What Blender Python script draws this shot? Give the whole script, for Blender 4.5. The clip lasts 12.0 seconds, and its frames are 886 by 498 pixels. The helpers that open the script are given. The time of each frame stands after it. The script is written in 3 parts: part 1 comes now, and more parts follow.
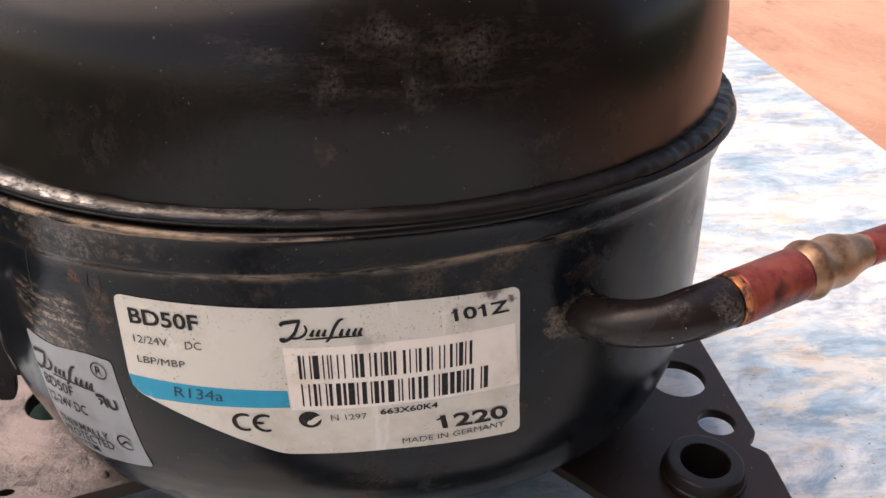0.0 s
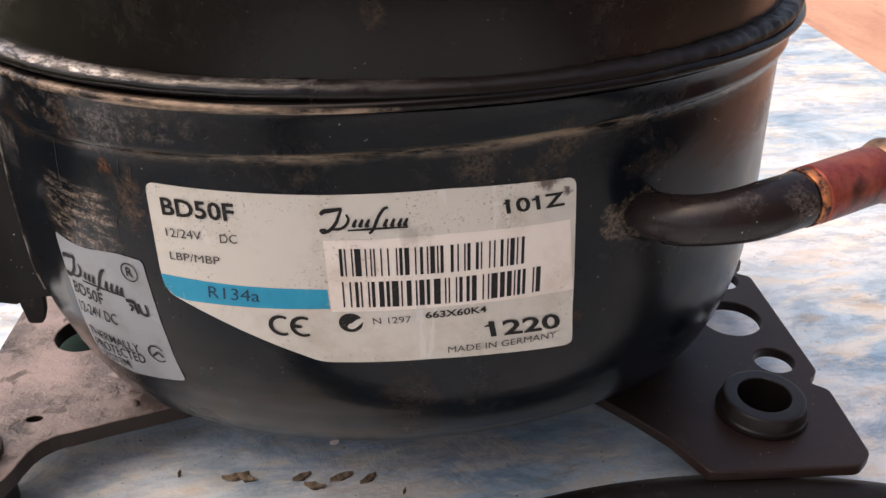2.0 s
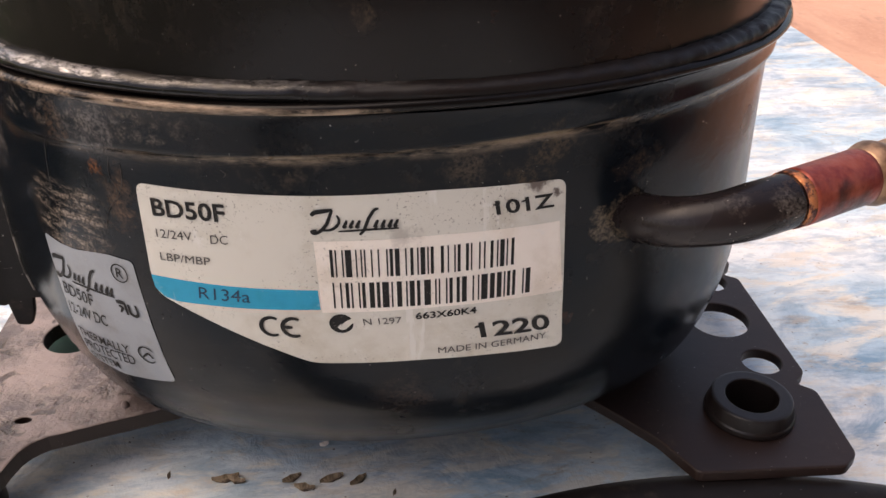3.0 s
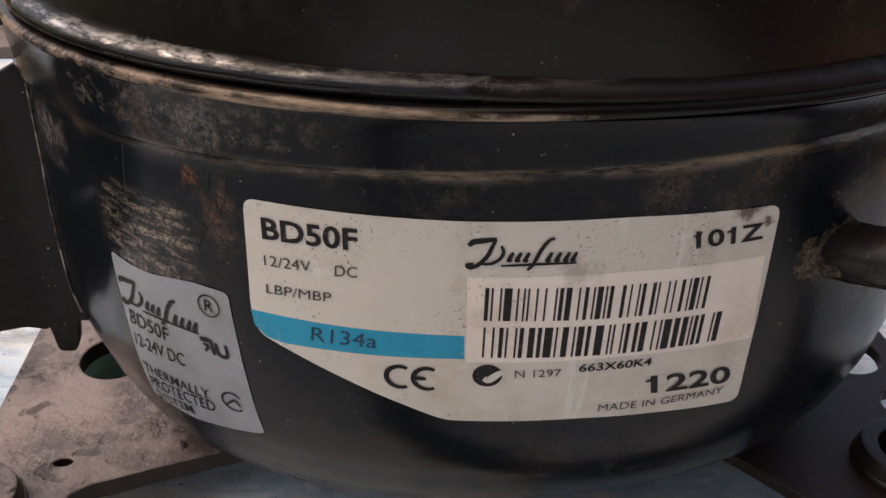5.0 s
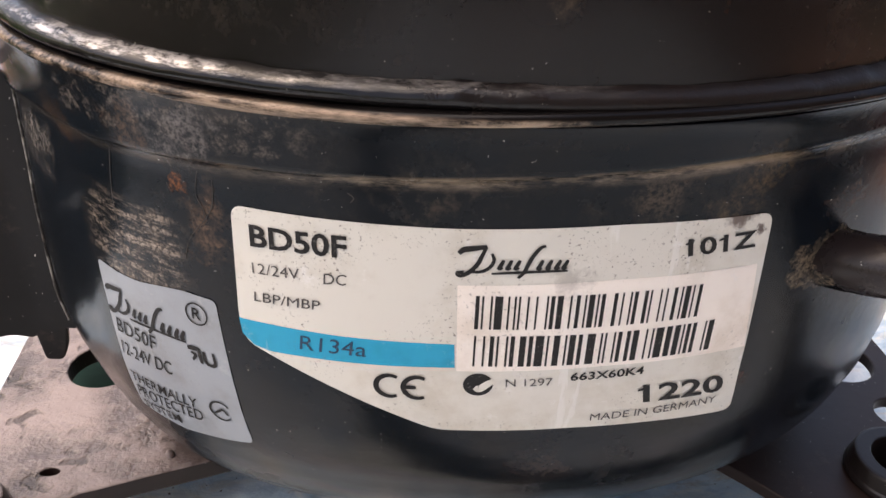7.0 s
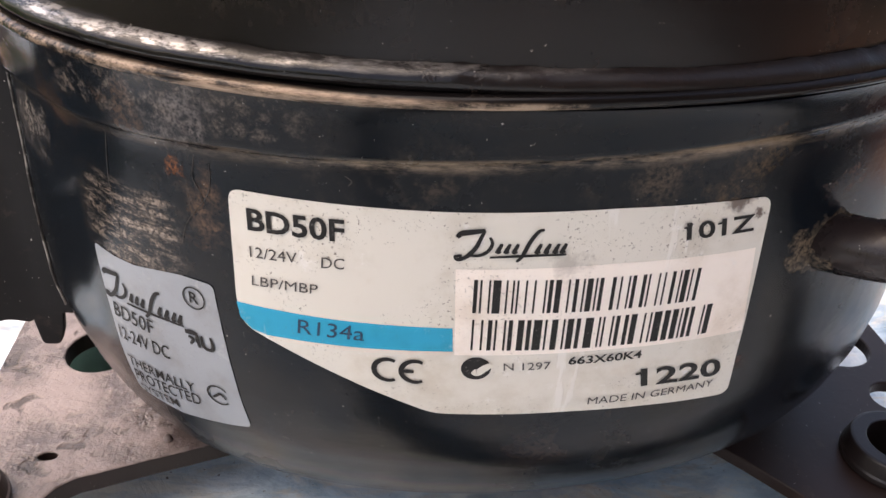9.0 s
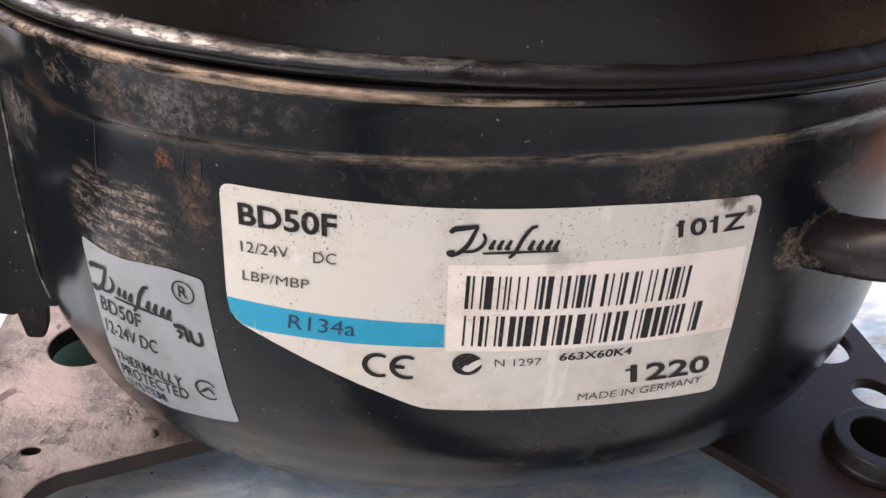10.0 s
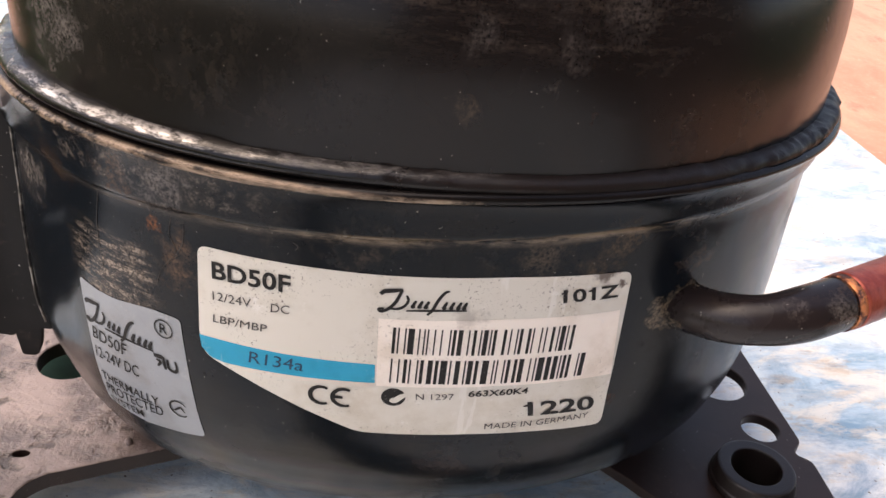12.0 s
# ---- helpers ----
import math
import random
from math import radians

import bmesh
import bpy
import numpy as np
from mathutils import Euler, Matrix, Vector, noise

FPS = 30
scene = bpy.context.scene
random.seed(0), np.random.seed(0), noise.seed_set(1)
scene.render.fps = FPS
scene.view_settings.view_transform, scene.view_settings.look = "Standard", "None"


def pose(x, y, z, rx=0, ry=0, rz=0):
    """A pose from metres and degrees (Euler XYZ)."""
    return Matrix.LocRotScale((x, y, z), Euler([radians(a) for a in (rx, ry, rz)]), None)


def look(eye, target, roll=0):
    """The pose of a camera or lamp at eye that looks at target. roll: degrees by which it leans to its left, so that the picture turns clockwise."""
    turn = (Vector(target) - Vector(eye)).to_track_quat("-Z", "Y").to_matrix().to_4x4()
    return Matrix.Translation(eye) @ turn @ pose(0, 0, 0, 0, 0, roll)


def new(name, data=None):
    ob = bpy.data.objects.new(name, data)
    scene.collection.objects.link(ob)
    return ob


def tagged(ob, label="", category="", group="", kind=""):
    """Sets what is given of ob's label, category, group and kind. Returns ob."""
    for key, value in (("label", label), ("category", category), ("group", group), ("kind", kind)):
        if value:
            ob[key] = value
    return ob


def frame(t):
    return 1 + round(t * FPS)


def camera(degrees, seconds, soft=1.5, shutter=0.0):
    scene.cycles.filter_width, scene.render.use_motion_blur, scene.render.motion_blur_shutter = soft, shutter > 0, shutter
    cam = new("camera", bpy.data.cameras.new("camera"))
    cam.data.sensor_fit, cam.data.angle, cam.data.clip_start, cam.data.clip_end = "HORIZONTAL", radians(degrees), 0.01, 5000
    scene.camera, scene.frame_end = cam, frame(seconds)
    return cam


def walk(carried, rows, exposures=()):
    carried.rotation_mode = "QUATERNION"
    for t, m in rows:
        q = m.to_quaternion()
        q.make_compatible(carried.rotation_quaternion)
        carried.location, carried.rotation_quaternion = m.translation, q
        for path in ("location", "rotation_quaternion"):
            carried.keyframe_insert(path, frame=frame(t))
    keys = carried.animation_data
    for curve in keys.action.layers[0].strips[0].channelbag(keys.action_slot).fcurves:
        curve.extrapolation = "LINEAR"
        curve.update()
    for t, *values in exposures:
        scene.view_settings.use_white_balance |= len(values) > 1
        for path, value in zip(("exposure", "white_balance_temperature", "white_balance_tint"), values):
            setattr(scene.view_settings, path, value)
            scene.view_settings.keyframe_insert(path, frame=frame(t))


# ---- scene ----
cam = camera(54.59, 12.0)
PATH = [
    (0, (0.00931, -0.17333, 0.16290), (0.10273, 0.68382, -0.34363), -0.176),
    (0.2, (0.00326, -0.18086, 0.16258), (0.07671, 0.68008, -0.34080), -0.684),
    (0.5, (0.00150, -0.17892, 0.15620), (0.06116, 0.67286, -0.36430), -1.112),
    (1, (0.00041, -0.17966, 0.15673), (0.05824, 0.67304, -0.36246), -1.084),
    (1.2, (0.00190, -0.17740, 0.15292), (0.06507, 0.67223, -0.37066), -0.867),
    (1.5, (0.00713, -0.17456, 0.14500), (0.05270, 0.67942, -0.37331), -1.816),
    (2, (0.00571, -0.17364, 0.14368), (0.06669, 0.68526, -0.36481), -0.936),
    (2.5, (0.00587, -0.17389, 0.14367), (0.07962, 0.68405, -0.36475), -0.384),
    (3, (0.00558, -0.17429, 0.14379), (0.07860, 0.68514, -0.36222), -0.476),
    (4.8, (-0.01650, -0.14666, 0.13584), (0.06325, 0.70497, -0.38221), 1.345),
    (5, (-0.01674, -0.14631, 0.13522), (0.07287, 0.70641, -0.37940), 1.331),
    (5.5, (-0.01761, -0.14579, 0.13570), (0.08253, 0.71036, -0.37122), 1.700),
    (6, (-0.01717, -0.14476, 0.13490), (0.08282, 0.71064, -0.37333), 1.652),
    (6.5, (-0.01641, -0.14528, 0.13488), (0.08047, 0.71132, -0.37192), 1.613),
    (8.5, (-0.01600, -0.14550, 0.13427), (0.08133, 0.70499, -0.38264), 1.631),
    (9, (-0.01636, -0.14530, 0.13440), (0.08413, 0.70203, -0.38708), 1.779),
    (9.5, (-0.01700, -0.14468, 0.13369), (0.09250, 0.69952, -0.39104), 2.323),
    (10, (-0.01772, -0.14488, 0.13434), (0.10448, 0.69676, -0.39169), 2.943),
    (10.5, (-0.01673, -0.14760, 0.13695), (0.09219, 0.69837, -0.38504), 2.433),
    (11, (-0.01669, -0.14782, 0.13771), (0.08089, 0.69907, -0.38504), 2.075),
    (11.5, (-0.01683, -0.14887, 0.13865), (0.07740, 0.70318, -0.37625), 2.210),
    (11.7, (-0.01806, -0.14966, 0.14229), (0.08331, 0.70225, -0.37150), 3.693),
    (11.8, (-0.01825, -0.15186, 0.14676), (0.11262, 0.69232, -0.37308), 5.655),
    (12, (-0.01471, -0.16413, 0.15459), (0.13657, 0.68107, -0.35799), 6.302),
]
walk(cam, [(t, look(eye, target, roll)) for t, eye, target, roll in PATH],
     exposures=[(0, 0.76, 8000, 19), (1, 0.92, 8000, 19), (1.6, 0.7, 8000, 19), (3.2, 0.65, 8000, 19), (5, 0.2, 7900, 18), (5.5, 0.74, 7800, 18), (6, 1.02, 7700, 17), (6.5, 1.09, 7600, 17), (9.5, 1.17, 7550, 17), (11.5, 1.1, 7600, 17), (12, 1.02, 7800, 18)])

# ---------- world, sun ----------
world = bpy.data.worlds.new("world")
scene.world = world
world.use_nodes = True
wn = world.node_tree
sky = wn.nodes.new("ShaderNodeTexSky")
sky.sky_type, sky.sun_disc = "NISHITA", False
SUN_EL, SUN_AZ = radians(60), radians(279)      # azimuth from +y towards +x
sky.sun_elevation, sky.sun_rotation = SUN_EL, SUN_AZ
sky.dust_density, sky.ozone_density = 3.0, 1.0
wn.nodes["Background"].inputs[1].default_value = 0.15
wn.links.new(sky.outputs[0], wn.nodes["Background"].inputs[0])
sun_data = bpy.data.lights.new("sun", "SUN")
sun_data.energy, sun_data.angle, sun_data.color = 1.3, radians(76), (1.0, 0.96, 0.91)
sun = new("sun", sun_data)
sun_from = Vector((math.sin(SUN_AZ) * math.cos(SUN_EL), math.cos(SUN_AZ) * math.cos(SUN_EL), math.sin(SUN_EL)))
sun.matrix_world = look(sun_from * 3, (0, 0, 0))


# ---------- materials ----------
def material(name, rough=0.5, metal=0.0, coat=0.0, spec=0.5):
    m = bpy.data.materials.new(name)
    m.use_nodes = True
    b = m.node_tree.nodes["Principled BSDF"]
    b.inputs["Roughness"].default_value, b.inputs["Metallic"].default_value = rough, metal
    b.inputs["Coat Weight"].default_value, b.inputs["Specular IOR Level"].default_value = coat, spec
    return m, m.node_tree, b


def node(nt, kind, **inputs):
    n = nt.nodes.new(kind)
    for key, value in inputs.items():
        n.inputs[key.replace("_", " ")].default_value = value
    return n


def noise_mask(nt, scale, lo, hi, detail=6.0, rough=0.6, stretch=(1, 1, 1), shift=(0, 0, 0), warp=0.0, turn=0.0):
    """A 0..1 mask of noise blotches in object space."""
    co = nt.nodes.new("ShaderNodeTexCoord")
    mp = node(nt, "ShaderNodeMapping", Scale=stretch, Location=shift, Rotation=(0, 0, radians(turn)))
    nt.links.new(co.outputs["Object"], mp.inputs["Vector"])
    n = node(nt, "ShaderNodeTexNoise", Scale=scale, Detail=detail, Roughness=rough, Distortion=warp)
    nt.links.new(mp.outputs[0], n.inputs["Vector"])
    r = node(nt, "ShaderNodeMapRange")
    r.interpolation_type = "SMOOTHSTEP"
    r.inputs["From Min"].default_value, r.inputs["From Max"].default_value = lo, hi
    nt.links.new(n.outputs["Fac"], r.inputs["Value"])
    return r.outputs["Result"]


def mix(nt, fac, a, b):
    m = nt.nodes.new("ShaderNodeMix")
    m.data_type = "RGBA"
    for sock, v in ((m.inputs[0], fac), (m.inputs[6], a), (m.inputs[7], b)):
        if isinstance(v, tuple):
            sock.default_value = (*v, 1)
        elif isinstance(v, (int, float)):
            sock.default_value = v
        else:
            nt.links.new(v, sock)
    return m.outputs[2]


def math_node(nt, op, a, b=0.0):
    n = nt.nodes.new("ShaderNodeMath")
    n.operation = op
    for sock, v in zip(n.inputs, (a, b)):
        if isinstance(v, (int, float)):
            sock.default_value = v
        else:
            nt.links.new(v, sock)
    return n.outputs[0]


def bump(nt, b, height, strength, distance):
    n = node(nt, "ShaderNodeBump", Strength=strength, Distance=distance)
    nt.links.new(height, n.inputs["Height"])
    nt.links.new(n.outputs[0], b.inputs["Normal"])


def band(nt, axis, lo0, lo1, hi1, hi0):
    """A mask that is 1 between lo1 and hi1 along an axis of the object and fades to 0 at lo0 and hi0."""
    co = nt.nodes.new("ShaderNodeTexCoord")
    sp = nt.nodes.new("ShaderNodeSeparateXYZ")
    nt.links.new(co.outputs["Object"], sp.inputs[0])
    out = []
    for p, q in ((lo0, lo1), (hi0, hi1)):
        r = node(nt, "ShaderNodeMapRange")
        r.interpolation_type = "SMOOTHSTEP"
        r.inputs["From Min"].default_value, r.inputs["From Max"].default_value = min(p, q), max(p, q)
        if p > q:
            r.inputs["To Min"].default_value, r.inputs["To Max"].default_value = 1.0, 0.0
        nt.links.new(sp.outputs["XYZ".index(axis)], r.inputs["Value"])
        out.append(r.outputs["Result"])
    return math_node(nt, "MULTIPLY", out[0], out[1])


# how the ledge of the lower housing climbs along x
LEDGE_X = [-0.070, -0.050, -0.030, 0.005, 0.034, 0.080]
LEDGE_RISE = [-0.0022, -0.0016, -0.0003, 0.0014, 0.0025, 0.0030]
DUST, RUST = (0.23, 0.165, 0.115), (0.24, 0.075, 0.025)


def near(nt, place, r0, r1):
    """A mask that is 1 within r0 of a place and fades to 0 at r1."""
    co = nt.nodes.new("ShaderNodeTexCoord")
    d = nt.nodes.new("ShaderNodeVectorMath")
    d.operation = "DISTANCE"
    d.inputs[1].default_value = place
    nt.links.new(co.outputs["Object"], d.inputs[0])
    n = node(nt, "ShaderNodeTexNoise", Scale=1.1 / r1, Detail=8.0, Roughness=0.7)
    nt.links.new(co.outputs["Object"], n.inputs["Vector"])
    ragged = math_node(nt, "ADD", d.outputs["Value"], math_node(nt, "MULTIPLY", math_node(nt, "SUBTRACT", n.outputs["Fac"], 0.42), r1 * 3.2))
    r = node(nt, "ShaderNodeMapRange")
    r.interpolation_type = "SMOOTHSTEP"
    r.inputs["From Min"].default_value, r.inputs["From Max"].default_value = r0, r1
    r.inputs["To Min"].default_value, r.inputs["To Max"].default_value = 1.0, 0.0
    nt.links.new(ragged, r.inputs["Value"])
    return r.outputs["Result"]


def black_enamel(name, dusty=0.5, base=(0.011, 0.0105, 0.011), rough=0.3, spots_at=(), smears=(), spec=0.28, relief=0.12, pale=(0.26, 0.195, 0.15), gritty=True, ledge=0.0, rusty_from=None, bare=0.0):
    """Worn black enamel with dust blotches, rubbed specks and rust freckles; spots_at are ragged blotches round a
    place, smears brushed bands, the first of them a painted highlight where bare is set.
    """
    m, nt, b = material(name, rough, spec=spec)
    big = noise_mask(nt, 45, 0.50, 0.78, 8, 0.68)
    fine = noise_mask(nt, 420, 0.48, 0.72, 4, 0.7)
    grit = noise_mask(nt, 1700, 0.32, 0.62, 3, 0.7)
    spots = noise_mask(nt, 1900, 0.755, 0.77, 2, 0.5)
    rust = noise_mask(nt, 95, 0.68, 0.76, 7, 0.65, shift=(3, 1, 2))
    dust = math_node(nt, "MULTIPLY", math_node(nt, "MULTIPLY", big, fine), dusty)
    tone = mix(nt, noise_mask(nt, 28, 0.3, 0.75, 3), base, tuple(c * 2.2 for c in base))
    col = mix(nt, dust, tone, DUST)
    if ledge:                               # dust that lies along the climbing ledge
        co = nt.nodes.new("ShaderNodeTexCoord")
        sp = nt.nodes.new("ShaderNodeSeparateXYZ")
        nt.links.new(co.outputs["Object"], sp.inputs[0])
        height = sp.outputs["Z"]
        for (x0, x1), (r0, r1) in zip(zip(LEDGE_X, LEDGE_X[1:]), zip(LEDGE_RISE, LEDGE_RISE[1:])):
            r = node(nt, "ShaderNodeMapRange")
            for key, value in (("From Min", x0), ("From Max", x1), ("To Min", 0.0), ("To Max", r1 - r0)):
                r.inputs[key].default_value = value
            nt.links.new(sp.outputs["X"], r.inputs["Value"])
            height = math_node(nt, "SUBTRACT", height, r.outputs["Result"])
        r = node(nt, "ShaderNodeMapRange")
        r.interpolation_type = "SMOOTHSTEP"
        for key, value in (("From Min", 0.0897 + LEDGE_RISE[0]), ("From Max", 0.0912 + LEDGE_RISE[0])):
            r.inputs[key].default_value = value
        nt.links.new(height, r.inputs["Value"])
        top = node(nt, "ShaderNodeMapRange")
        for key, value in (("From Min", 0.0921 + LEDGE_RISE[0]), ("From Max", 0.0925 + LEDGE_RISE[0]), ("To Min", 1.0), ("To Max", 0.0)):
            top.inputs[key].default_value = value
        nt.links.new(height, top.inputs["Value"])
        br = noise_mask(nt, 170, 0.40, 0.62, 8, 0.75, stretch=(0.4, 0.4, 1.6))
        st = math_node(nt, "MULTIPLY", math_node(nt, "MULTIPLY", r.outputs["Result"], top.outputs["Result"]), math_node(nt, "MULTIPLY", br, math_node(nt, "MULTIPLY", math_node(nt, "ADD", math_node(nt, "MULTIPLY", band(nt, "X", -0.045, -0.002, 1.0, 2.0), 0.7), 0.3), ledge)))
        col = mix(nt, st, col, (0.30, 0.225, 0.16))
    for k, (xs, zs, stretch, amount) in enumerate(smears):
        br = noise_mask(nt, 240, 0.46, 0.66, 9, 0.8, stretch=stretch, shift=(k, 3, 0), warp=0.04)
        st = math_node(nt, "MULTIPLY", math_node(nt, "MULTIPLY", band(nt, "X", *xs), band(nt, "Z", *zs)), br)
        st = math_node(nt, "MULTIPLY", st, grit) if gritty else st
        if bare and k == 0:                 # bright metal that paints in a highlight of the sky
            nt.links.new(math_node(nt, "MULTIPLY", st, bare), b.inputs["Metallic"])
        col = mix(nt, math_node(nt, "MULTIPLY", st, amount), col, pale)
    for place, r0, r1, colour, amount in spots_at:
        br = noise_mask(nt, 330, 0.24, 0.62, 7, 0.75)
        st = math_node(nt, "MULTIPLY", math_node(nt, "MULTIPLY", near(nt, place, r0, r1), br), math_node(nt, "MULTIPLY", grit, amount))
        col = mix(nt, st, col, colour)
    col = mix(nt, math_node(nt, "MULTIPLY", rust, 0.55 * dusty), col, RUST)
    col = mix(nt, math_node(nt, "MULTIPLY", spots, min(1.0, 2.2 * dusty)), col, (0.6, 0.56, 0.5))
    nt.links.new(col, b.inputs["Base Color"])
    r = math_node(nt, "ADD", math_node(nt, "MULTIPLY", big, 0.35 * dusty + 0.1), rough)
    if rusty_from is not None:              # burnt, rust-brown and matt towards the tube end
        end = band(nt, "X", rusty_from, rusty_from + 0.02, 1.0, 2.0)
        col = mix(nt, math_node(nt, "MULTIPLY", end, math_node(nt, "ADD", math_node(nt, "MULTIPLY", fine, 0.5), 0.35)), col, (0.013, 0.0075, 0.0062))
        nt.links.new(col, b.inputs["Base Color"])
        r = math_node(nt, "ADD", r, math_node(nt, "MULTIPLY", end, 0.28))
    nt.links.new(r, b.inputs["Roughness"])
    bump(nt, b, math_node(nt, "ADD", fine, math_node(nt, "MULTIPLY", big, 2.0)), relief, 0.00012 if relief < 0.5 else 0.0004)
    return m


TAN, GREY_DUST, ORANGE = (0.26, 0.175, 0.105), (0.15, 0.13, 0.12), (0.42, 0.14, 0.04)
PALE_RUB, BROWN = (0.34, 0.29, 0.25), (0.13, 0.075, 0.045)
M_SHELL = black_enamel("black enamel lower", 0.22, (0.0028, 0.0042, 0.0060), 0.2, ledge=0.75,
                       spots_at=(((0.0455, -0.0525, 0.0757), 0.0045, 0.0068, (0.21, 0.155, 0.105), 0.75), ((0.0470, -0.0500, 0.0850), 0.002, 0.006, BROWN, 0.5),
                                 ((-0.0385, -0.047, 0.0871), 0.0010, 0.0021, ORANGE, 0.65), ((-0.0350, -0.049, 0.0842), 0.0015, 0.0048, BROWN, 0.9), ((-0.0352, -0.049, 0.0792), 0.0012, 0.0045, BROWN, 0.9),
                                 ((0.008, -0.056, 0.046), 0.003, 0.009, (0.10, 0.065, 0.048), 0.3), ((-0.064, -0.020, 0.083), 0.002, 0.010, PALE_RUB, 0.5),
                                 ((-0.0368, -0.0497, 0.0955), 0.003, 0.0070, GREY_DUST, 0.95), ((-0.0558, -0.0320, 0.0900), 0.002, 0.007, BROWN, 0.8), ((-0.0450, -0.0450, 0.0940), 0.002, 0.006, BROWN, 0.7),
                                 ((0.020, -0.0594, 0.0890), 0.003, 0.0070, (0.15, 0.105, 0.07), 0.45), ((0.0308, -0.0575, 0.0900), 0.003, 0.0080, (0.15, 0.095, 0.05), 0.5)),
                       smears=(((-0.056, -0.050, -0.041, -0.038), (0.0695, 0.0715, 0.0800, 0.0835), (0.45, 0.45, 3.2), 0.75),
                               ((-0.056, -0.050, -0.043, -0.038), (0.0680, 0.0700, 0.0770, 0.0800), (0.9, 0.9, 2.6), 0.7),
                               ((-0.080, -0.070, -0.030, -0.015), (0.0925, 0.094, 0.0985, 0.1000), (1.6, 1.6, 1.8), 0.3)), spec=0.165, pale=(0.42, 0.33, 0.26))
M_DOME = black_enamel("black enamel dome", 0.2, (0.0062, 0.0046, 0.0044), 0.23, relief=0.05,
                      spots_at=(((0.005, -0.061, 0.113), 0.001, 0.0032, TAN, 0.2), ((0.016, -0.062, 0.1165), 0.0008, 0.0024, PALE_RUB, 0.4),
                                ((0.018, -0.060, 0.1230), 0.001, 0.006, GREY_DUST, 0.35), ((0.006, -0.060, 0.1230), 0.001, 0.004, GREY_DUST, 0.35),
                                ((0.026, -0.058, 0.1270), 0.001, 0.007, GREY_DUST, 0.35), ((0.014, -0.058, 0.1290), 0.001, 0.006, GREY_DUST, 0.3), ((-0.052, -0.036, 0.1120), 0.003, 0.010, GREY_DUST, 0.9),
                                ((0.022, -0.059, 0.1130), 0.0005, 0.002, RUST, 0.25)),
                      smears=(((-0.02, 0.0, 0.03, 0.05), (0.118, 0.122, 0.128, 0.132), (0.35, 0.35, 1.6), 0.14),
                              ((-0.07, -0.06, -0.03, 0.0), (0.106, 0.109, 0.118, 0.128), (1.5, 1.5, 0.9), 0.06)), spec=0.28)
M_RIM = black_enamel("worn rim", 0.15, (0.005, 0.0042, 0.0042), 0.18, spec=0.16, pale=(0.40, 0.29, 0.21), gritty=False,
                     smears=(((-0.10, -0.09, 0.000, 0.020), (0.0996, 0.0999, 0.1011, 0.1015), (0.12, 0.12, 1.0), 1.0), ((-0.10, -0.09, 0.000, 0.020), (0.0996, 0.0999, 0.1011, 0.1015), (0.5, 0.5, 1.0), 0.8)))
# The smears put the sky's white highlight into the bead as bright metal.
M_BEAD = black_enamel("weld bead", 0.12, (0.005, 0.0042, 0.0042), 0.13, spec=0.32, pale=(0.78, 0.74, 0.71), gritty=False, relief=0.35, bare=0.9,
                      smears=(((-0.09, -0.08, -0.042, -0.010), (0.1033, 0.1036, 0.1041, 0.1045), (0.35, 0.35, 2.0), 1.0),
                              ((-0.03, -0.01, 0.005, 0.015), (0.1036, 0.1039, 0.1043, 0.1046), (0.4, 0.4, 3.0), 0.15)), rusty_from=-0.012)
M_PLATE = black_enamel("brown plate paint", 0.3, (0.015, 0.0085, 0.0070), 0.42, spec=0.35)
# Pale pinkish tones hold the dust and a sky sheen put into the colour.
M_PLATE_DUST_SHEEN, _nt, _b = material("dusty sheened plate paint", 0.3)
_dust_sheen = noise_mask(_nt, 70, 0.34, 0.62, 7, 0.62)
_dark = math_node(_nt, "MULTIPLY", noise_mask(_nt, 210, 0.56, 0.66, 3, 0.5, shift=(2, 0, 1), warp=0.3), noise_mask(_nt, 60, 0.40, 0.60, 3))
_crust = noise_mask(_nt, 420, 0.40, 0.64, 6, 0.65)
_c = mix(_nt, _dust_sheen, (0.095, 0.072, 0.066), (0.29, 0.23, 0.215))
_c = mix(_nt, math_node(_nt, "MULTIPLY", _crust, 0.2), _c, (0.33, 0.265, 0.24))
_nt.links.new(mix(_nt, math_node(_nt, "MULTIPLY", _dark, 0.85), _c, (0.035, 0.024, 0.021)), _b.inputs["Base Color"])
_nt.links.new(math_node(_nt, "ADD", math_node(_nt, "MULTIPLY", _dust_sheen, 0.25), 0.2), _b.inputs["Roughness"])
bump(_nt, _b, math_node(_nt, "ADD", math_node(_nt, "SUBTRACT", _dust_sheen, _dark), math_node(_nt, "MULTIPLY", _crust, 0.2)), 0.7, 0.0006)
M_SEAM, _nt, _b = material("bare rubbed steel", 0.4, 0.3)
_nt.links.new(mix(_nt, noise_mask(_nt, 260, 0.42, 0.62, 5, 0.7), (0.05, 0.042, 0.036), (0.42, 0.38, 0.33)), _b.inputs["Base Color"])
M_BRACKET = black_enamel("bracket paint", 0.5, (0.0070, 0.0060, 0.0060), 0.36, spec=0.2, spots_at=(((-0.078, -0.014, 0.080), 0.002, 0.006, BROWN, 0.5), ((-0.080, -0.016, 0.070), 0.001, 0.010, BROWN, 0.35)))
M_RUBBER = black_enamel("rubber", 0.15, (0.010, 0.0070, 0.0066), 0.36, spec=0.4)
M_HOSE = black_enamel("hose rubber", 0.6, (0.006, 0.0048, 0.0048), 0.45, spec=0.2)
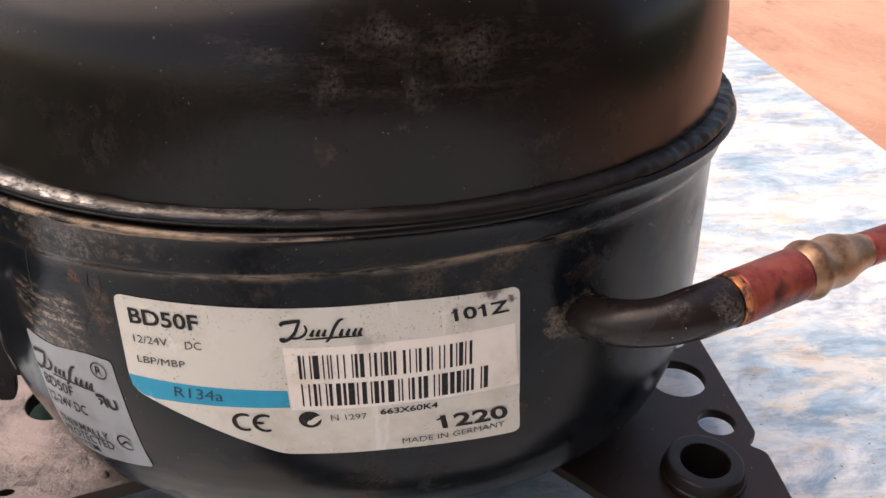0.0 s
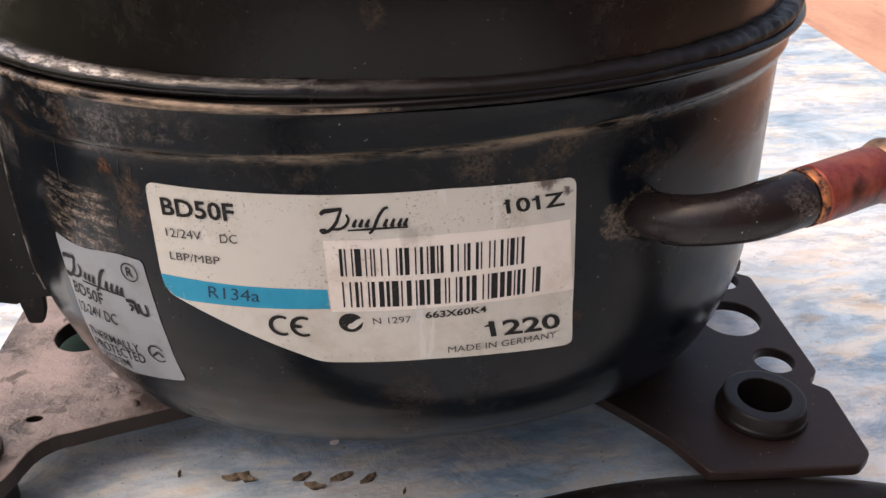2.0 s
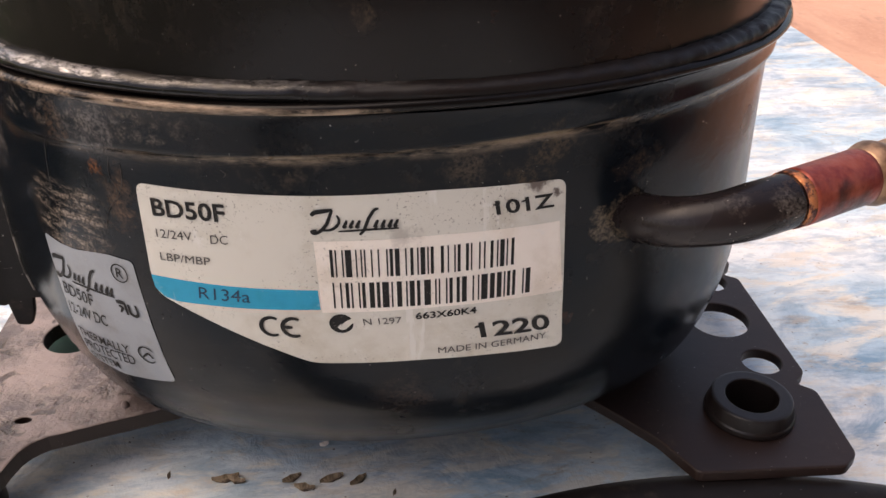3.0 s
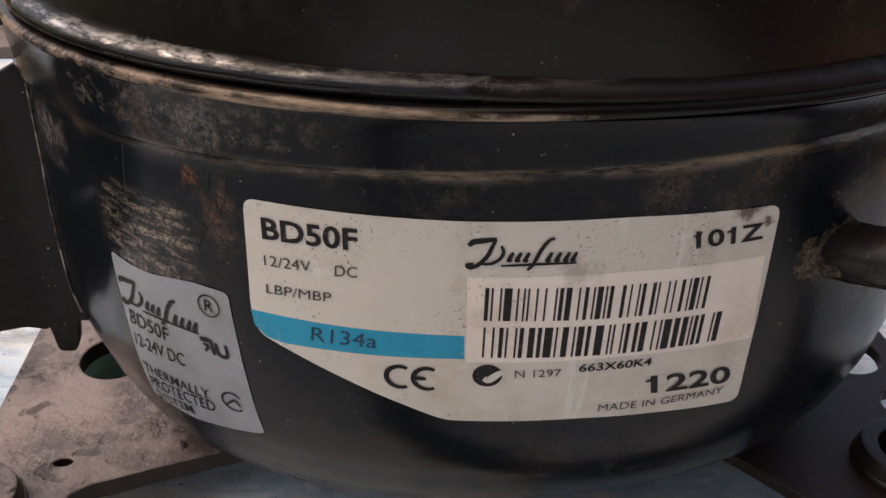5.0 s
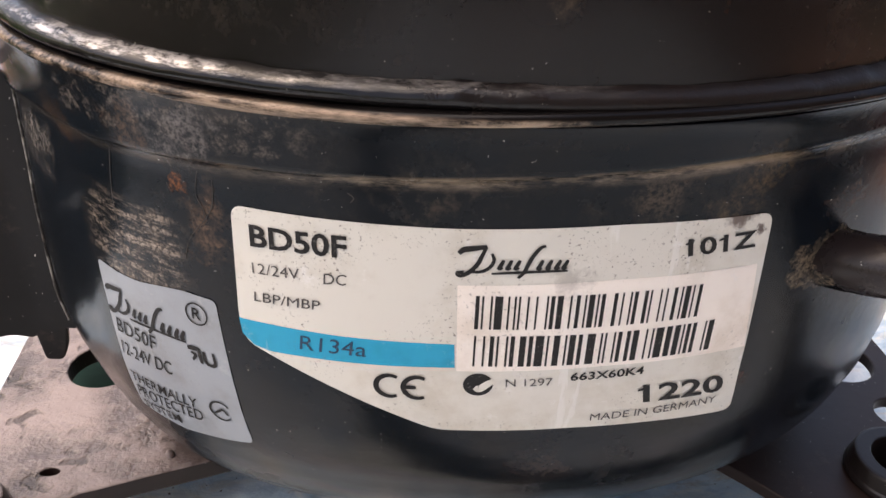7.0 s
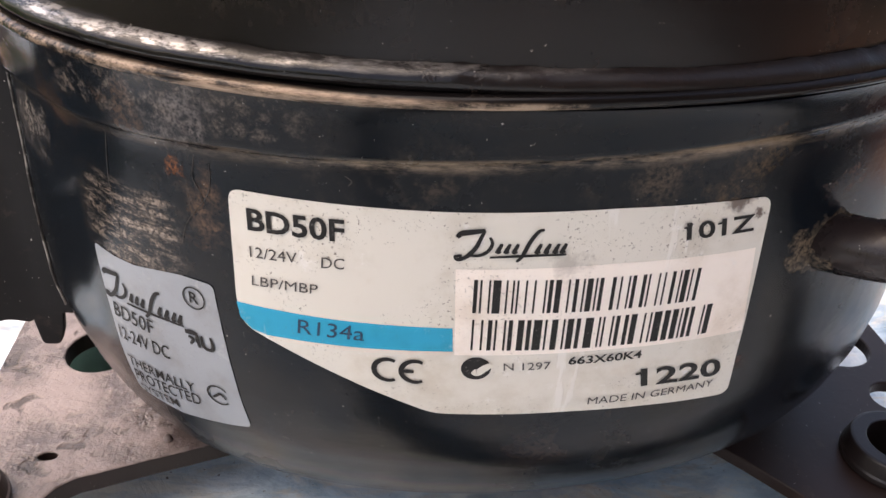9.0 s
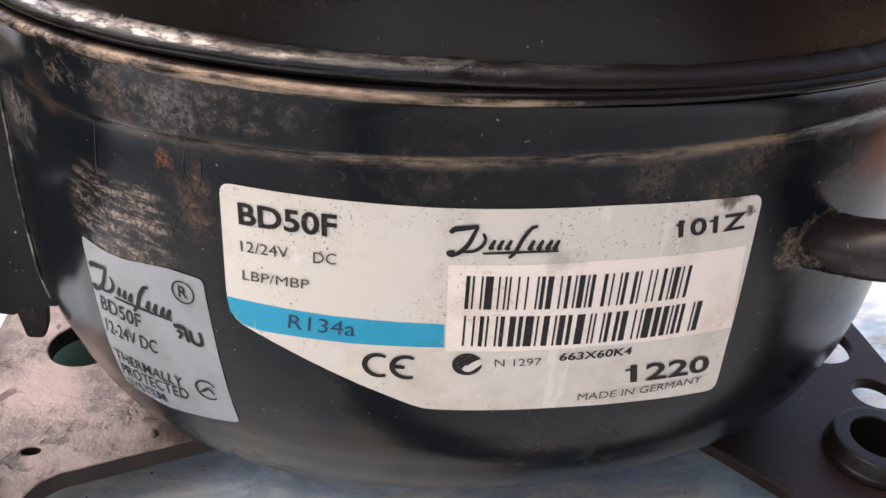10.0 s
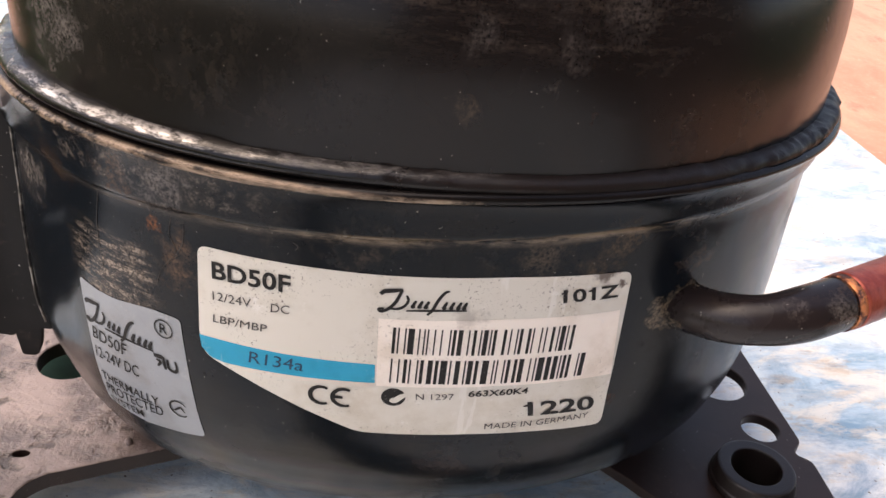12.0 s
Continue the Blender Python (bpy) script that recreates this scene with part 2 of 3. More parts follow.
M_PIPE = black_enamel("pipe paint", 0.5, (0.009, 0.0065, 0.0065), 0.27, spec=0.3, spots_at=(((0.068, -0.061, 0.083), 0.001, 0.005, PALE_RUB, 0.35), ((0.060, -0.063, 0.083), 0.0005, 0.003, PALE_RUB, 0.25), ((0.0700, -0.0570, 0.0800), 0.002, 0.008, BROWN, 0.7)))


def paper(name, col, rough=0.42, speck=1.0, spec=0.4):
    m, nt, b = material(name, rough, spec=spec)
    stain = noise_mask(nt, 110, 0.45, 0.8, 7, 0.65)
    specks = noise_mask(nt, 2300, 0.59, 0.66, 4, 0.65, shift=(5, 2, 1))
    zone = noise_mask(nt, 95, 0.44, 0.60, 5)
    rub = noise_mask(nt, 230, 0.60, 0.68, 7, 0.72, shift=(1, 7, 2))
    crease = noise_mask(nt, 60, 0.655, 0.675, 5, 0.6, stretch=(2.2, 1, 0.35), shift=(3, 3, 3))
    c = mix(nt, math_node(nt, "MULTIPLY", stain, 0.7), col, tuple(k * f for k, f in zip(col, (0.72, 0.66, 0.58))))
    c = mix(nt, math_node(nt, "MULTIPLY", rub, 0.5 * speck), c, (0.8, 0.77, 0.74))
    c = mix(nt, math_node(nt, "MULTIPLY", math_node(nt, "MULTIPLY", specks, zone), 0.85 * speck), c, (0.12, 0.09, 0.07))
    c = mix(nt, math_node(nt, "MULTIPLY", crease, 0.35 * speck), c, (0.85, 0.82, 0.79))
    for place, r0, r1, amount in ((0.0336, -0.0570, 0.0838), 0.0008, 0.0015, 0.95), ((0.0300, -0.0580, 0.0866), 0.0015, 0.0045, 0.9), ((0.0090, -0.0600, 0.0790), 0.001, 0.004, 0.35):
        c = mix(nt, math_node(nt, "MULTIPLY", near(nt, place, r0, r1), amount), c, (0.09, 0.055, 0.045))
    nt.links.new(c, b.inputs["Base Color"])
    bump(nt, b, math_node(nt, "ADD", stain, crease), 0.3, 0.0001)
    return m


M_LABEL = paper("silver label film", (0.68, 0.64, 0.57), 0.4)
M_WHITE = paper("white label block", (0.90, 0.81, 0.73), 0.5, 0.6)
M_BLUE = paper("cyan label stripe", (0.003, 0.33, 0.52), 0.45, 0.3, 0.2)
M_LABEL_GREY = paper("grey label film", (0.28, 0.30, 0.325), 0.4, 0.2)


def ink(name, col):
    m, nt, b = material(name, 0.55, spec=0.25)
    wear = noise_mask(nt, 1400, 0.60, 0.72, 4, 0.7)
    nt.links.new(mix(nt, math_node(nt, "MULTIPLY", wear, 0.35), col, (0.35, 0.32, 0.3)), b.inputs["Base Color"])
    return m


M_INK, M_INK_BLUE = ink("black ink", (0.010, 0.009, 0.009)), ink("dark blue ink", (0.02, 0.05, 0.09))
M_INK_GREY = ink("thin ink", (0.07, 0.062, 0.06))

# red burnt copper
M_COPPER, _nt, _b = material("burnt red copper", 0.38, 0.35)
_c = mix(_nt, noise_mask(_nt, 160, 0.40, 0.66, 6, 0.65), (0.20, 0.022, 0.020), (0.38, 0.085, 0.05))
_c = mix(_nt, math_node(_nt, "MULTIPLY", noise_mask(_nt, 110, 0.46, 0.62, 3, 0.5, shift=(2, 2, 0)), 0.9), _c, (0.025, 0.012, 0.012))
_nt.links.new(_c, _b.inputs["Base Color"])
bump(_nt, _b, noise_mask(_nt, 500, 0.3, 0.7), 0.3, 0.0002)
M_BRIGHT, _nt, _b = material("bare bright copper", 0.42, 0.6)
_nt.links.new(mix(_nt, noise_mask(_nt, 420, 0.42, 0.54, 5, 0.7), (0.72, 0.27, 0.11), (0.10, 0.035, 0.03)), _b.inputs["Base Color"])
bump(_nt, _b, noise_mask(_nt, 900, 0.4, 0.6), 0.5, 0.0003)
M_BRAZE, _nt, _b = material("brazing alloy", 0.36, 0.6)
_nt.links.new(mix(_nt, noise_mask(_nt, 220, 0.4, 0.65, 6), (0.42, 0.25, 0.15), (0.18, 0.10, 0.06)), _b.inputs["Base Color"])

# marbled table covering
M_TABLE, _nt, _b = material("blue marbled table covering", 0.28)
_s, _f = (0.55, 1.0, 1.0), (0.38, 1.0, 1.0)
_c = mix(_nt, noise_mask(_nt, 20, 0.40, 0.64, 9, 0.60, _s, warp=0.6, turn=-14), (0.85, 0.87, 0.87), (0.52, 0.68, 0.78))
_b1 = math_node(_nt, "MULTIPLY", noise_mask(_nt, 50, 0.42, 0.66, 10, 0.72, _s, (4, 1, 0), 0.6, turn=-36), noise_mask(_nt, 11, 0.22, 0.56, 3, 0.5, shift=(0.37, 0.21, 0)))
_c = mix(_nt, math_node(_nt, "MULTIPLY", _b1, 0.8), _c, (0.11, 0.27, 0.43))
_c = mix(_nt, math_node(_nt, "MULTIPLY", noise_mask(_nt, 62, 0.49, 0.60, 9, 0.68, _f, (1, 9, 0), 0.5, turn=-42), 0.8), _c, (0.84, 0.80, 0.72))
_c = mix(_nt, math_node(_nt, "MULTIPLY", noise_mask(_nt, 95, 0.56, 0.68, 9, 0.74, _f, (8, 3, 0), 0.6, turn=-44), 0.6), _c, (0.36, 0.25, 0.16))
_c = mix(_nt, math_node(_nt, "MULTIPLY", noise_mask(_nt, 150, 0.47, 0.60, 8, 0.70, _f, (2, 6, 0), 0.4, turn=-50), 0.36), _c, (0.17, 0.29, 0.40))
_c = mix(_nt, math_node(_nt, "MULTIPLY", noise_mask(_nt, 120, 0.52, 0.62, 8, 0.70, _f, (5, 2, 0), 0.4, turn=-54), 0.42), _c, (0.70, 0.58, 0.45))
_c = mix(_nt, noise_mask(_nt, 700, 0.68, 0.74, 3, 0.5), _c, (0.12, 0.09, 0.07))
_nt.links.new(_c, _b.inputs["Base Color"])
bump(_nt, _b, noise_mask(_nt, 90, 0.35, 0.7, 6, 0.6, warp=0.5), 0.4, 0.0008)

# terracotta floor
M_FLOOR, _nt, _b = material("terracotta floor", 0.6)
_c = mix(_nt, noise_mask(_nt, 5, 0.35, 0.68, 9, 0.66, (1.0, 0.5, 1.0), warp=0.5, turn=20), (0.66, 0.37, 0.25), (0.50, 0.25, 0.16))
_c = mix(_nt, math_node(_nt, "MULTIPLY", noise_mask(_nt, 16, 0.52, 0.70, 8, 0.68, (1.0, 0.5, 1.0), (3, 1, 0), turn=20), 0.7), _c, (0.34, 0.17, 0.11))
_c = mix(_nt, math_node(_nt, "MULTIPLY", noise_mask(_nt, 90, 0.52, 0.72, 6, 0.7), 0.5), _c, (0.72, 0.47, 0.34))
_nt.links.new(_c, _b.inputs["Base Color"])
bump(_nt, _b, noise_mask(_nt, 200, 0.3, 0.7), 0.3, 0.001)
M_GRASS, _nt, _b = material("rough grass", 0.8)
_c = mix(_nt, noise_mask(_nt, 3, 0.35, 0.65, 8, 0.7), (0.046, 0.085, 0.032), (0.085, 0.13, 0.052))
_nt.links.new(mix(_nt, noise_mask(_nt, 60, 0.5, 0.65, 6, 0.7), _c, (0.10, 0.09, 0.05)), _b.inputs["Base Color"])
bump(_nt, _b, noise_mask(_nt, 70, 0.3, 0.7, 8, 0.7), 0.8, 0.02)
M_TRIM, _nt, _b = material("grey table edge trim", 0.4)
_nt.links.new(mix(_nt, noise_mask(_nt, 80, 0.4, 0.7), (0.09, 0.09, 0.09), (0.16, 0.15, 0.14)), _b.inputs["Base Color"])
M_CHIP, _nt, _b = material("dry husk", 0.7)
_nt.links.new(mix(_nt, noise_mask(_nt, 500, 0.4, 0.6), (0.27, 0.20, 0.13), (0.05, 0.032, 0.02)), _b.inputs["Base Color"])
M_GREEN, _nt, _b = material("dark green plastic", 0.45)
_nt.links.new(mix(_nt, noise_mask(_nt, 120, 0.4, 0.7), (0.012, 0.06, 0.035), (0.02, 0.09, 0.05)), _b.inputs["Base Color"])

M_CRACK, _nt, _b = material("dark crack in the enamel", 0.7)
_nt.links.new(mix(_nt, noise_mask(_nt, 600, 0.4, 0.6), (0.006, 0.005, 0.005), (0.03, 0.022, 0.017)), _b.inputs["Base Color"])
M_LEAF, _nt, _b = material("green leaf", 0.5)
_nt.links.new(mix(_nt, noise_mask(_nt, 14, 0.35, 0.65), (0.05, 0.20, 0.035), (0.10, 0.30, 0.06)), _b.inputs["Base Color"])


# ---------- mesh helpers ----------
def link(name, mesh, mat, parent=None, label="", smooth=True):
    mesh.materials.clear()
    mesh.materials.append(mat)
    for p in mesh.polygons:
        p.use_smooth = smooth
    ob = new(name, mesh)
    if parent:
        ob.parent = parent
    return tagged(ob, label)


def part(name, bm, mat, parent=None, label="", smooth=True):
    mesh = bpy.data.meshes.new(name)
    bmesh.ops.recalc_face_normals(bm, faces=bm.faces)
    bm.to_mesh(mesh)
    bm.free()
    return link(name, mesh, mat, parent, label, smooth)


def rings(loops, cap_first=False, cap_last=False):
    """A bmesh skin over closed loops of equally many points."""
    bm = bmesh.new()
    vs = [[bm.verts.new(p) for p in loop] for loop in loops]
    n = len(vs[0])
    for a, b in zip(vs, vs[1:]):
        for i in range(n):
            bm.faces.new((a[i], a[(i + 1) % n], b[(i + 1) % n], b[i]))
    if cap_first:
        bm.faces.new(vs[0])
    if cap_last:
        bm.faces.new(vs[-1])
    return bm


def smooth_path(points, steps=10):
    """Catmull-Rom through points."""
    p = [Vector(q) for q in points]
    p = [p[0] * 2 - p[1]] + p + [p[-1] * 2 - p[-2]]
    out = []
    for i in range(1, len(p) - 2):
        for k in range(steps):
            t = k / steps
            out.append(0.5 * (2 * p[i] + (p[i + 1] - p[i - 1]) * t + (2 * p[i - 1] - 5 * p[i] + 4 * p[i + 1] - p[i + 2]) * t * t
                              + (3 * p[i] - p[i - 1] - 3 * p[i + 1] + p[i + 2]) * t ** 3))
    return out + [p[-2]]


def tube(path, radii, sides=24, caps=True):
    loops = []
    side = Vector((0, 0, 1))
    for i, c in enumerate(path):
        d = (path[min(i + 1, len(path) - 1)] - path[max(i - 1, 0)]).normalized()
        u = d.cross(side).normalized()
        v = u.cross(d)
        r = radii[i] if isinstance(radii, (list, tuple)) else radii
        loops.append([c + (u * math.cos(a) + v * math.sin(a)) * r for a in (2 * math.pi * k / sides for k in range(sides))])
    return rings(loops, caps, caps)


def sheet(name, outline, holes, z0, thick, mat, parent=None, label="", bevel=0.0004, turn=None):
    """A flat plate with holes: a filled curve with rounded edges, made into a mesh."""
    cu = bpy.data.curves.new(name, "CURVE")
    cu.dimensions, cu.fill_mode = "2D", "BOTH"
    cu.extrude, cu.bevel_depth, cu.bevel_resolution = max(thick / 2 - bevel, 0), bevel, 2
    for pts in (outline, *holes):
        sp = cu.splines.new("POLY")
        sp.points.add(len(pts) - 1)
        for q, p in zip(sp.points, pts):
            q.co = (p[0], p[1], 0, 1)
        sp.use_cyclic_u = True
    tmp = new("tmp", cu)
    mesh = bpy.data.meshes.new_from_object(tmp.evaluated_get(bpy.context.evaluated_depsgraph_get()))
    bpy.data.objects.remove(tmp)
    mesh.transform(turn if turn else Matrix.Translation((0, 0, z0)))
    bm = bmesh.new()
    bm.from_mesh(mesh)
    bmesh.ops.remove_doubles(bm, verts=bm.verts, dist=0.00002)
    bm.to_mesh(mesh)
    bm.free()
    return link(name, mesh, mat, parent, label, smooth=False)


def circle(cx, cy, r, n=40, ry=None, a0=0.0):
    return [(cx + r * math.cos(a0 + 2 * math.pi * k / n), cy + (ry or r) * math.sin(a0 + 2 * math.pi * k / n)) for k in range(n)]


def rounded(pts, r=0.001, n=5):
    """Round the corners of a polygon."""
    out = []
    for i, p in enumerate(pts):
        p, a, b = Vector(p), Vector(pts[i - 1]), Vector(pts[(i + 1) % len(pts)])
        d = min(r, (a - p).length * 0.45, (b - p).length * 0.45)
        s, e = p + (a - p).normalized() * d, p + (b - p).normalized() * d
        for k in range(n + 1):
            t = k / n
            out.append(tuple(s * (1 - t) ** 2 + p * 2 * t * (1 - t) + e * t * t))
    return out


# ---------- setting ----------
def slab(name, x0, x1, y0, y1, z0, z1, mat, bev=0.002):
    bm = bmesh.new()
    bmesh.ops.create_cube(bm, size=1)
    bmesh.ops.scale(bm, vec=(x1 - x0, y1 - y0, z1 - z0), verts=bm.verts)
    bmesh.ops.translate(bm, vec=((x0 + x1) / 2, (y0 + y1) / 2, (z0 + z1) / 2), verts=bm.verts)
    if bev:
        bmesh.ops.bevel(bm, geom=bm.edges, offset=bev, segments=2, affect="EDGES")
    return part(name, bm, mat, smooth=False)


FLOOR_Z = -0.42
tagged(slab("ground", -60, 60, -60, 60, FLOOR_Z - 0.25, FLOOR_Z - 0.06, M_GRASS, 0), "rough green grass round the paved floor", "ground", kind="structure")
paving = sheet("floor", [(-0.75, -0.982), (-0.80, 0.25), (-1.75, 2.2), (-1.75, 30), (30, 30), (30, 15), (2.1, 0.45), (2.0, -0.982)], [], FLOOR_Z - 0.05, 0.1, M_FLOOR, bevel=0.004)
tagged(paving, "stained terracotta orange floor under the table", "floor", kind="structure")

# Unseen added walls: south one holds back front light, west one closes its corner.
M_WALL, _nt, _b = material("streaked brown added wall", 0.7)
_nt.links.new(mix(_nt, noise_mask(_nt, 6, 0.3, 0.7, 8, 0.65, (1, 1, 0.15)), (0.10, 0.075, 0.06), (0.17, 0.13, 0.10)), _b.inputs["Base Color"])
tagged(slab("added_wall_south", -0.20, 3.6, -1.10, -0.98, FLOOR_Z - 0.06, 2.2, M_WALL, 0.004), "added brown wall out of view, holds back light from the front", "wall", kind="structure")
tagged(slab("added_wall_west", -0.20, -0.08, -3.4, -1.10, FLOOR_Z - 0.06, 2.2, M_WALL, 0.004), "added brown wall out of view, closes the corner of the south one", "wall", kind="structure")

table = tagged(new("table"), "narrow table covered with blue and white marbled plastic sheet", "table")


def table_part(name, *a, label=""):
    ob = slab(name, *a)
    ob.parent = table
    return tagged(ob, label)


table_part("tabletop", -0.240, 0.256, -0.65, 0.95, -0.025, 0.0, M_TABLE, 0.003)
table_part("edge_trim", -0.2185, -0.2150, -0.64, 0.94, 0.0, 0.0016, M_TRIM, 0.0005, label="dark grey strip along the table edge")
for lx in (-0.2, 0.21):
    for ly in (-0.6, 0.9):
        table_part("leg", lx - 0.02, lx + 0.02, ly - 0.02, ly + 0.02, FLOOR_Z, -0.025, M_TRIM, 0.002)

# ---------- compressor housing ----------
CX, HALF_A, HALF_B = 0.009, 0.0765, 0.060
LOW_Z = [0.004, 0.007, 0.010, 0.015, 0.020, 0.025, 0.030, 0.035, 0.043, 0.050, 0.058, 0.066, 0.075, 0.0885, 0.2]
LOW_A = [0.52, 0.68, 0.77, 0.845, 0.895, 0.928, 0.955, 0.975, 0.998, 1.008, 1.01, 1.01, 1.005, 1.0, 1.0]
LOW_B = [0.30, 0.42, 0.50, 0.59, 0.68, 0.765, 0.835, 0.885, 0.940, 0.966, 0.983, 0.992, 0.998, 1.0, 1.0]
_th = np.linspace(-math.pi, math.pi, 3601)
_sg = np.hypot(HALF_A * np.cos(_th), HALF_B * np.sin(_th))
_len = np.concatenate([[0], np.cumsum((_sg[1:] + _sg[:-1]) / 2 * (_th[1] - _th[0]))])
_len -= np.interp(0, _th, _len)


def ease(a, b, x):
    t = max(0.0, min(1.0, (x - a) / (b - a)))
    return t * t * (3 - 2 * t)


def bulge(side, z):
    """The lower housing is fuller at its terminal end: metres added there; side is the sine of the angle round from the front."""
    return 0.0031 * ease(0.87, 0.99, -side) * float(np.interp(z, [0.015, 0.035, 0.050, 0.098, 0.1002], [0.1, 0.6, 1.0, 0.9, 0.5]))


def on_shell(l, z, off=0.0):
    """A point of the lower housing: l metres round from the middle of its front, at height z, off metres proud of it."""
    th = float(np.interp(l, _len, _th))
    a = HALF_A * float(np.interp(z, LOW_Z, LOW_A)) + off
    b = HALF_B * float(np.interp(z, LOW_Z, LOW_B)) + off
    return Vector((CX + (a + bulge(math.sin(th), z)) * math.sin(th), -b * math.cos(th), z))



def oval(z, da, n=200, sa=1.0, sb=1.0, low=False, lift=0.0):
    """A ring of the housing. low: a ring of the lower housing, whose ledge climbs towards the tube end; lift: rise of the ring over the front's middle."""
    a, b = HALF_A * sa + da, HALF_B * sb + da
    short = 0.0009 * max(0.0, min(1.0, (z - 0.094) / 0.006))      # the upper part is a little shorter at its tube end
    climb = float(np.interp(z, [0.0868, 0.0885, 0.0932, 0.0992], [0.0, 1.0, 1.0, 0.0])) if low else 0.0
    loop = []
    for k in range(n):
        w = 2 * math.pi * k / n
        x = CX + (a - short * max(0.0, math.sin(w)) + (bulge(math.sin(w), z) if low else 0.0)) * math.sin(w)
        loop.append((x, -b * math.cos(w), z + climb * float(np.interp(x, LEDGE_X, LEDGE_RISE)) + lift * ease(-0.03, 0.02, x) * (1 - ease(0.05, 0.08, x))))
    return loop


compressor = tagged(new("compressor"), "hermetic refrigeration compressor, worn black enamel housing, on the table", "compressor")

low = []
for z in np.concatenate([np.linspace(0.004, 0.030, 22), np.linspace(0.033, 0.0885, 24)]):
    low.append(oval(z, 0, low=True, sa=float(np.interp(z, LOW_Z, LOW_A)), sb=float(np.interp(z, LOW_Z, LOW_B))))
for z, d in ((0.0905, 0.0001), (0.0913, 0.0003), (0.0918, 0.0007), (0.0922, 0.0012), (0.0930, 0.0013), (0.0960, 0.0015), (0.0990, 0.0020), (0.1000, 0.0026)):
    low.append(oval(z, d, low=True))
part("lower_housing", rings(low, cap_first=True), M_SHELL, compressor)
rim = [oval(z, d, lift=0.0008) for z, d in ((0.0992, 0.0018), (0.0996, 0.0030), (0.1000, 0.0037), (0.1005, 0.0040), (0.1010, 0.0039), (0.1013, 0.0034), (0.1015, 0.0026), (0.1016, 0.0014))]
part("rim", rings(rim), M_RIM, compressor, "rubbed dusty rim of the housing")
bead = []
for i, (z, d) in enumerate(((0.1014, 0.0014), (0.1016, 0.0022), (0.1020, 0.0028), (0.1026, 0.0031), (0.1032, 0.0030), (0.1037, 0.0026), (0.1041, 0.0019), (0.1044, 0.0009), (0.1045, -0.0006))):
    loop = []
    for p in oval(z, d, 600):
        w = noise.noise(Vector(p) * 140) * 0.00018 + noise.noise(Vector(p) * 420) * 0.00010
        w += 0.00028 * max(0.0, noise.noise(Vector((p[0] * 260, p[1] * 260, 7.0)))) * (1.0 if i > 4 else 0.3)
        w = w * (1 + 0.5 * ease(0.045, 0.070, p[0])) + (0.00035 * noise.noise(Vector(p) * 480) + 0.0003 * noise.noise(Vector(p) * 1100)) * ease(0.030, 0.060, p[0])
        v = Vector((p[0] - CX, p[1], 0)).normalized()
        loop.append((p[0] + v.x * w, p[1] + v.y * w, p[2] + w * 0.8 - 0.0004 * ease(-0.01, 0.03, p[0])))
    bead.append(loop)
part("weld_bead", rings(bead), M_BEAD, compressor, "uneven glossy weld bead round the housing")
dome = [oval(z, d + 0.0002, sb=1.020) for z, d in ((0.1030, -0.0003), (0.112, -0.0004), (0.117, -0.0006), (0.121, -0.0010), (0.1245, -0.0016), (0.1275, -0.0025), (0.130, -0.0036), (0.1325, -0.0051), (0.1347, -0.0070),
                                                  (0.1368, -0.0094), (0.1387, -0.0124), (0.1403, -0.0160), (0.1417, -0.0205), (0.1428, -0.026), (0.1436, -0.033), (0.144, -0.042))]
part("upper_housing", rings(dome, cap_last=True), M_DOME, compressor)

# base plates, flat steel with round cut-outs
right_outline = rounded([(0.040, 0.036), (0.040, -0.014), (0.0565, -0.0330), (0.0630, -0.0415), (0.0680, -0.0515), (0.0985, -0.0525), (0.1020, -0.0495), (0.1030, -0.0295), (0.1000, -0.0270),
                         (0.1005, -0.0250), (0.1032, -0.0225), (0.1036, 0.0185), (0.1005, 0.0205), (0.1010, 0.0235), (0.1042, 0.0265), (0.1042, 0.045), (0.098, 0.0515), (0.068, 0.0515), (0.060, 0.040)], 0.0012)
sheet("base_plate", right_outline, [circle(0.0915, 0.0, 0.0078), circle(0.0953, -0.0178, 0.0050), circle(0.0953, 0.0178, 0.0050), circle(0.085, -0.035, 0.0066)],
      0.0146, 0.0028, M_PLATE, compressor, "brown-black steel mounting plate with round cut-outs")


def dark_sides(ob):
    """Leaves the pale material on the upward faces only: all others get the darker brown plate material."""
    ob.data.materials.append(M_PLATE)
    for p in ob.data.polygons:
        if p.normal.z < 0.45:
            p.material_index = 1


lobe = [(-0.0875 + 0.0135 * math.cos(a), -0.034 + 0.0135 * math.sin(a)) for a in np.linspace(radians(130), radians(352), 30)]
left_outline = rounded([(-0.040, 0.036), (-0.060, 0.040), (-0.068, 0.0515), (-0.088, 0.0515), (-0.0915, 0.047), (-0.0915, -0.012)], 0.0015) + lobe + [
    (-0.0729, -0.0322), (-0.0716, -0.0303), (-0.0700, -0.0289), (-0.0680, -0.0277), (-0.0652, -0.0270), (-0.0575, -0.0246), (-0.0504, -0.0226), (-0.040, -0.0195)]
dusty_plate = sheet("base_plate", left_outline, [circle(-0.0722, 0.0095, 0.0079), circle(-0.0748, -0.0222, 0.0022, 24, 0.0014), circle(-0.0875, -0.034, 0.0066)],
      0.0139, 0.0042, M_PLATE_DUST_SHEEN, compressor, "dusty steel mounting plate with round cut-outs")

dark_sides(dusty_plate)

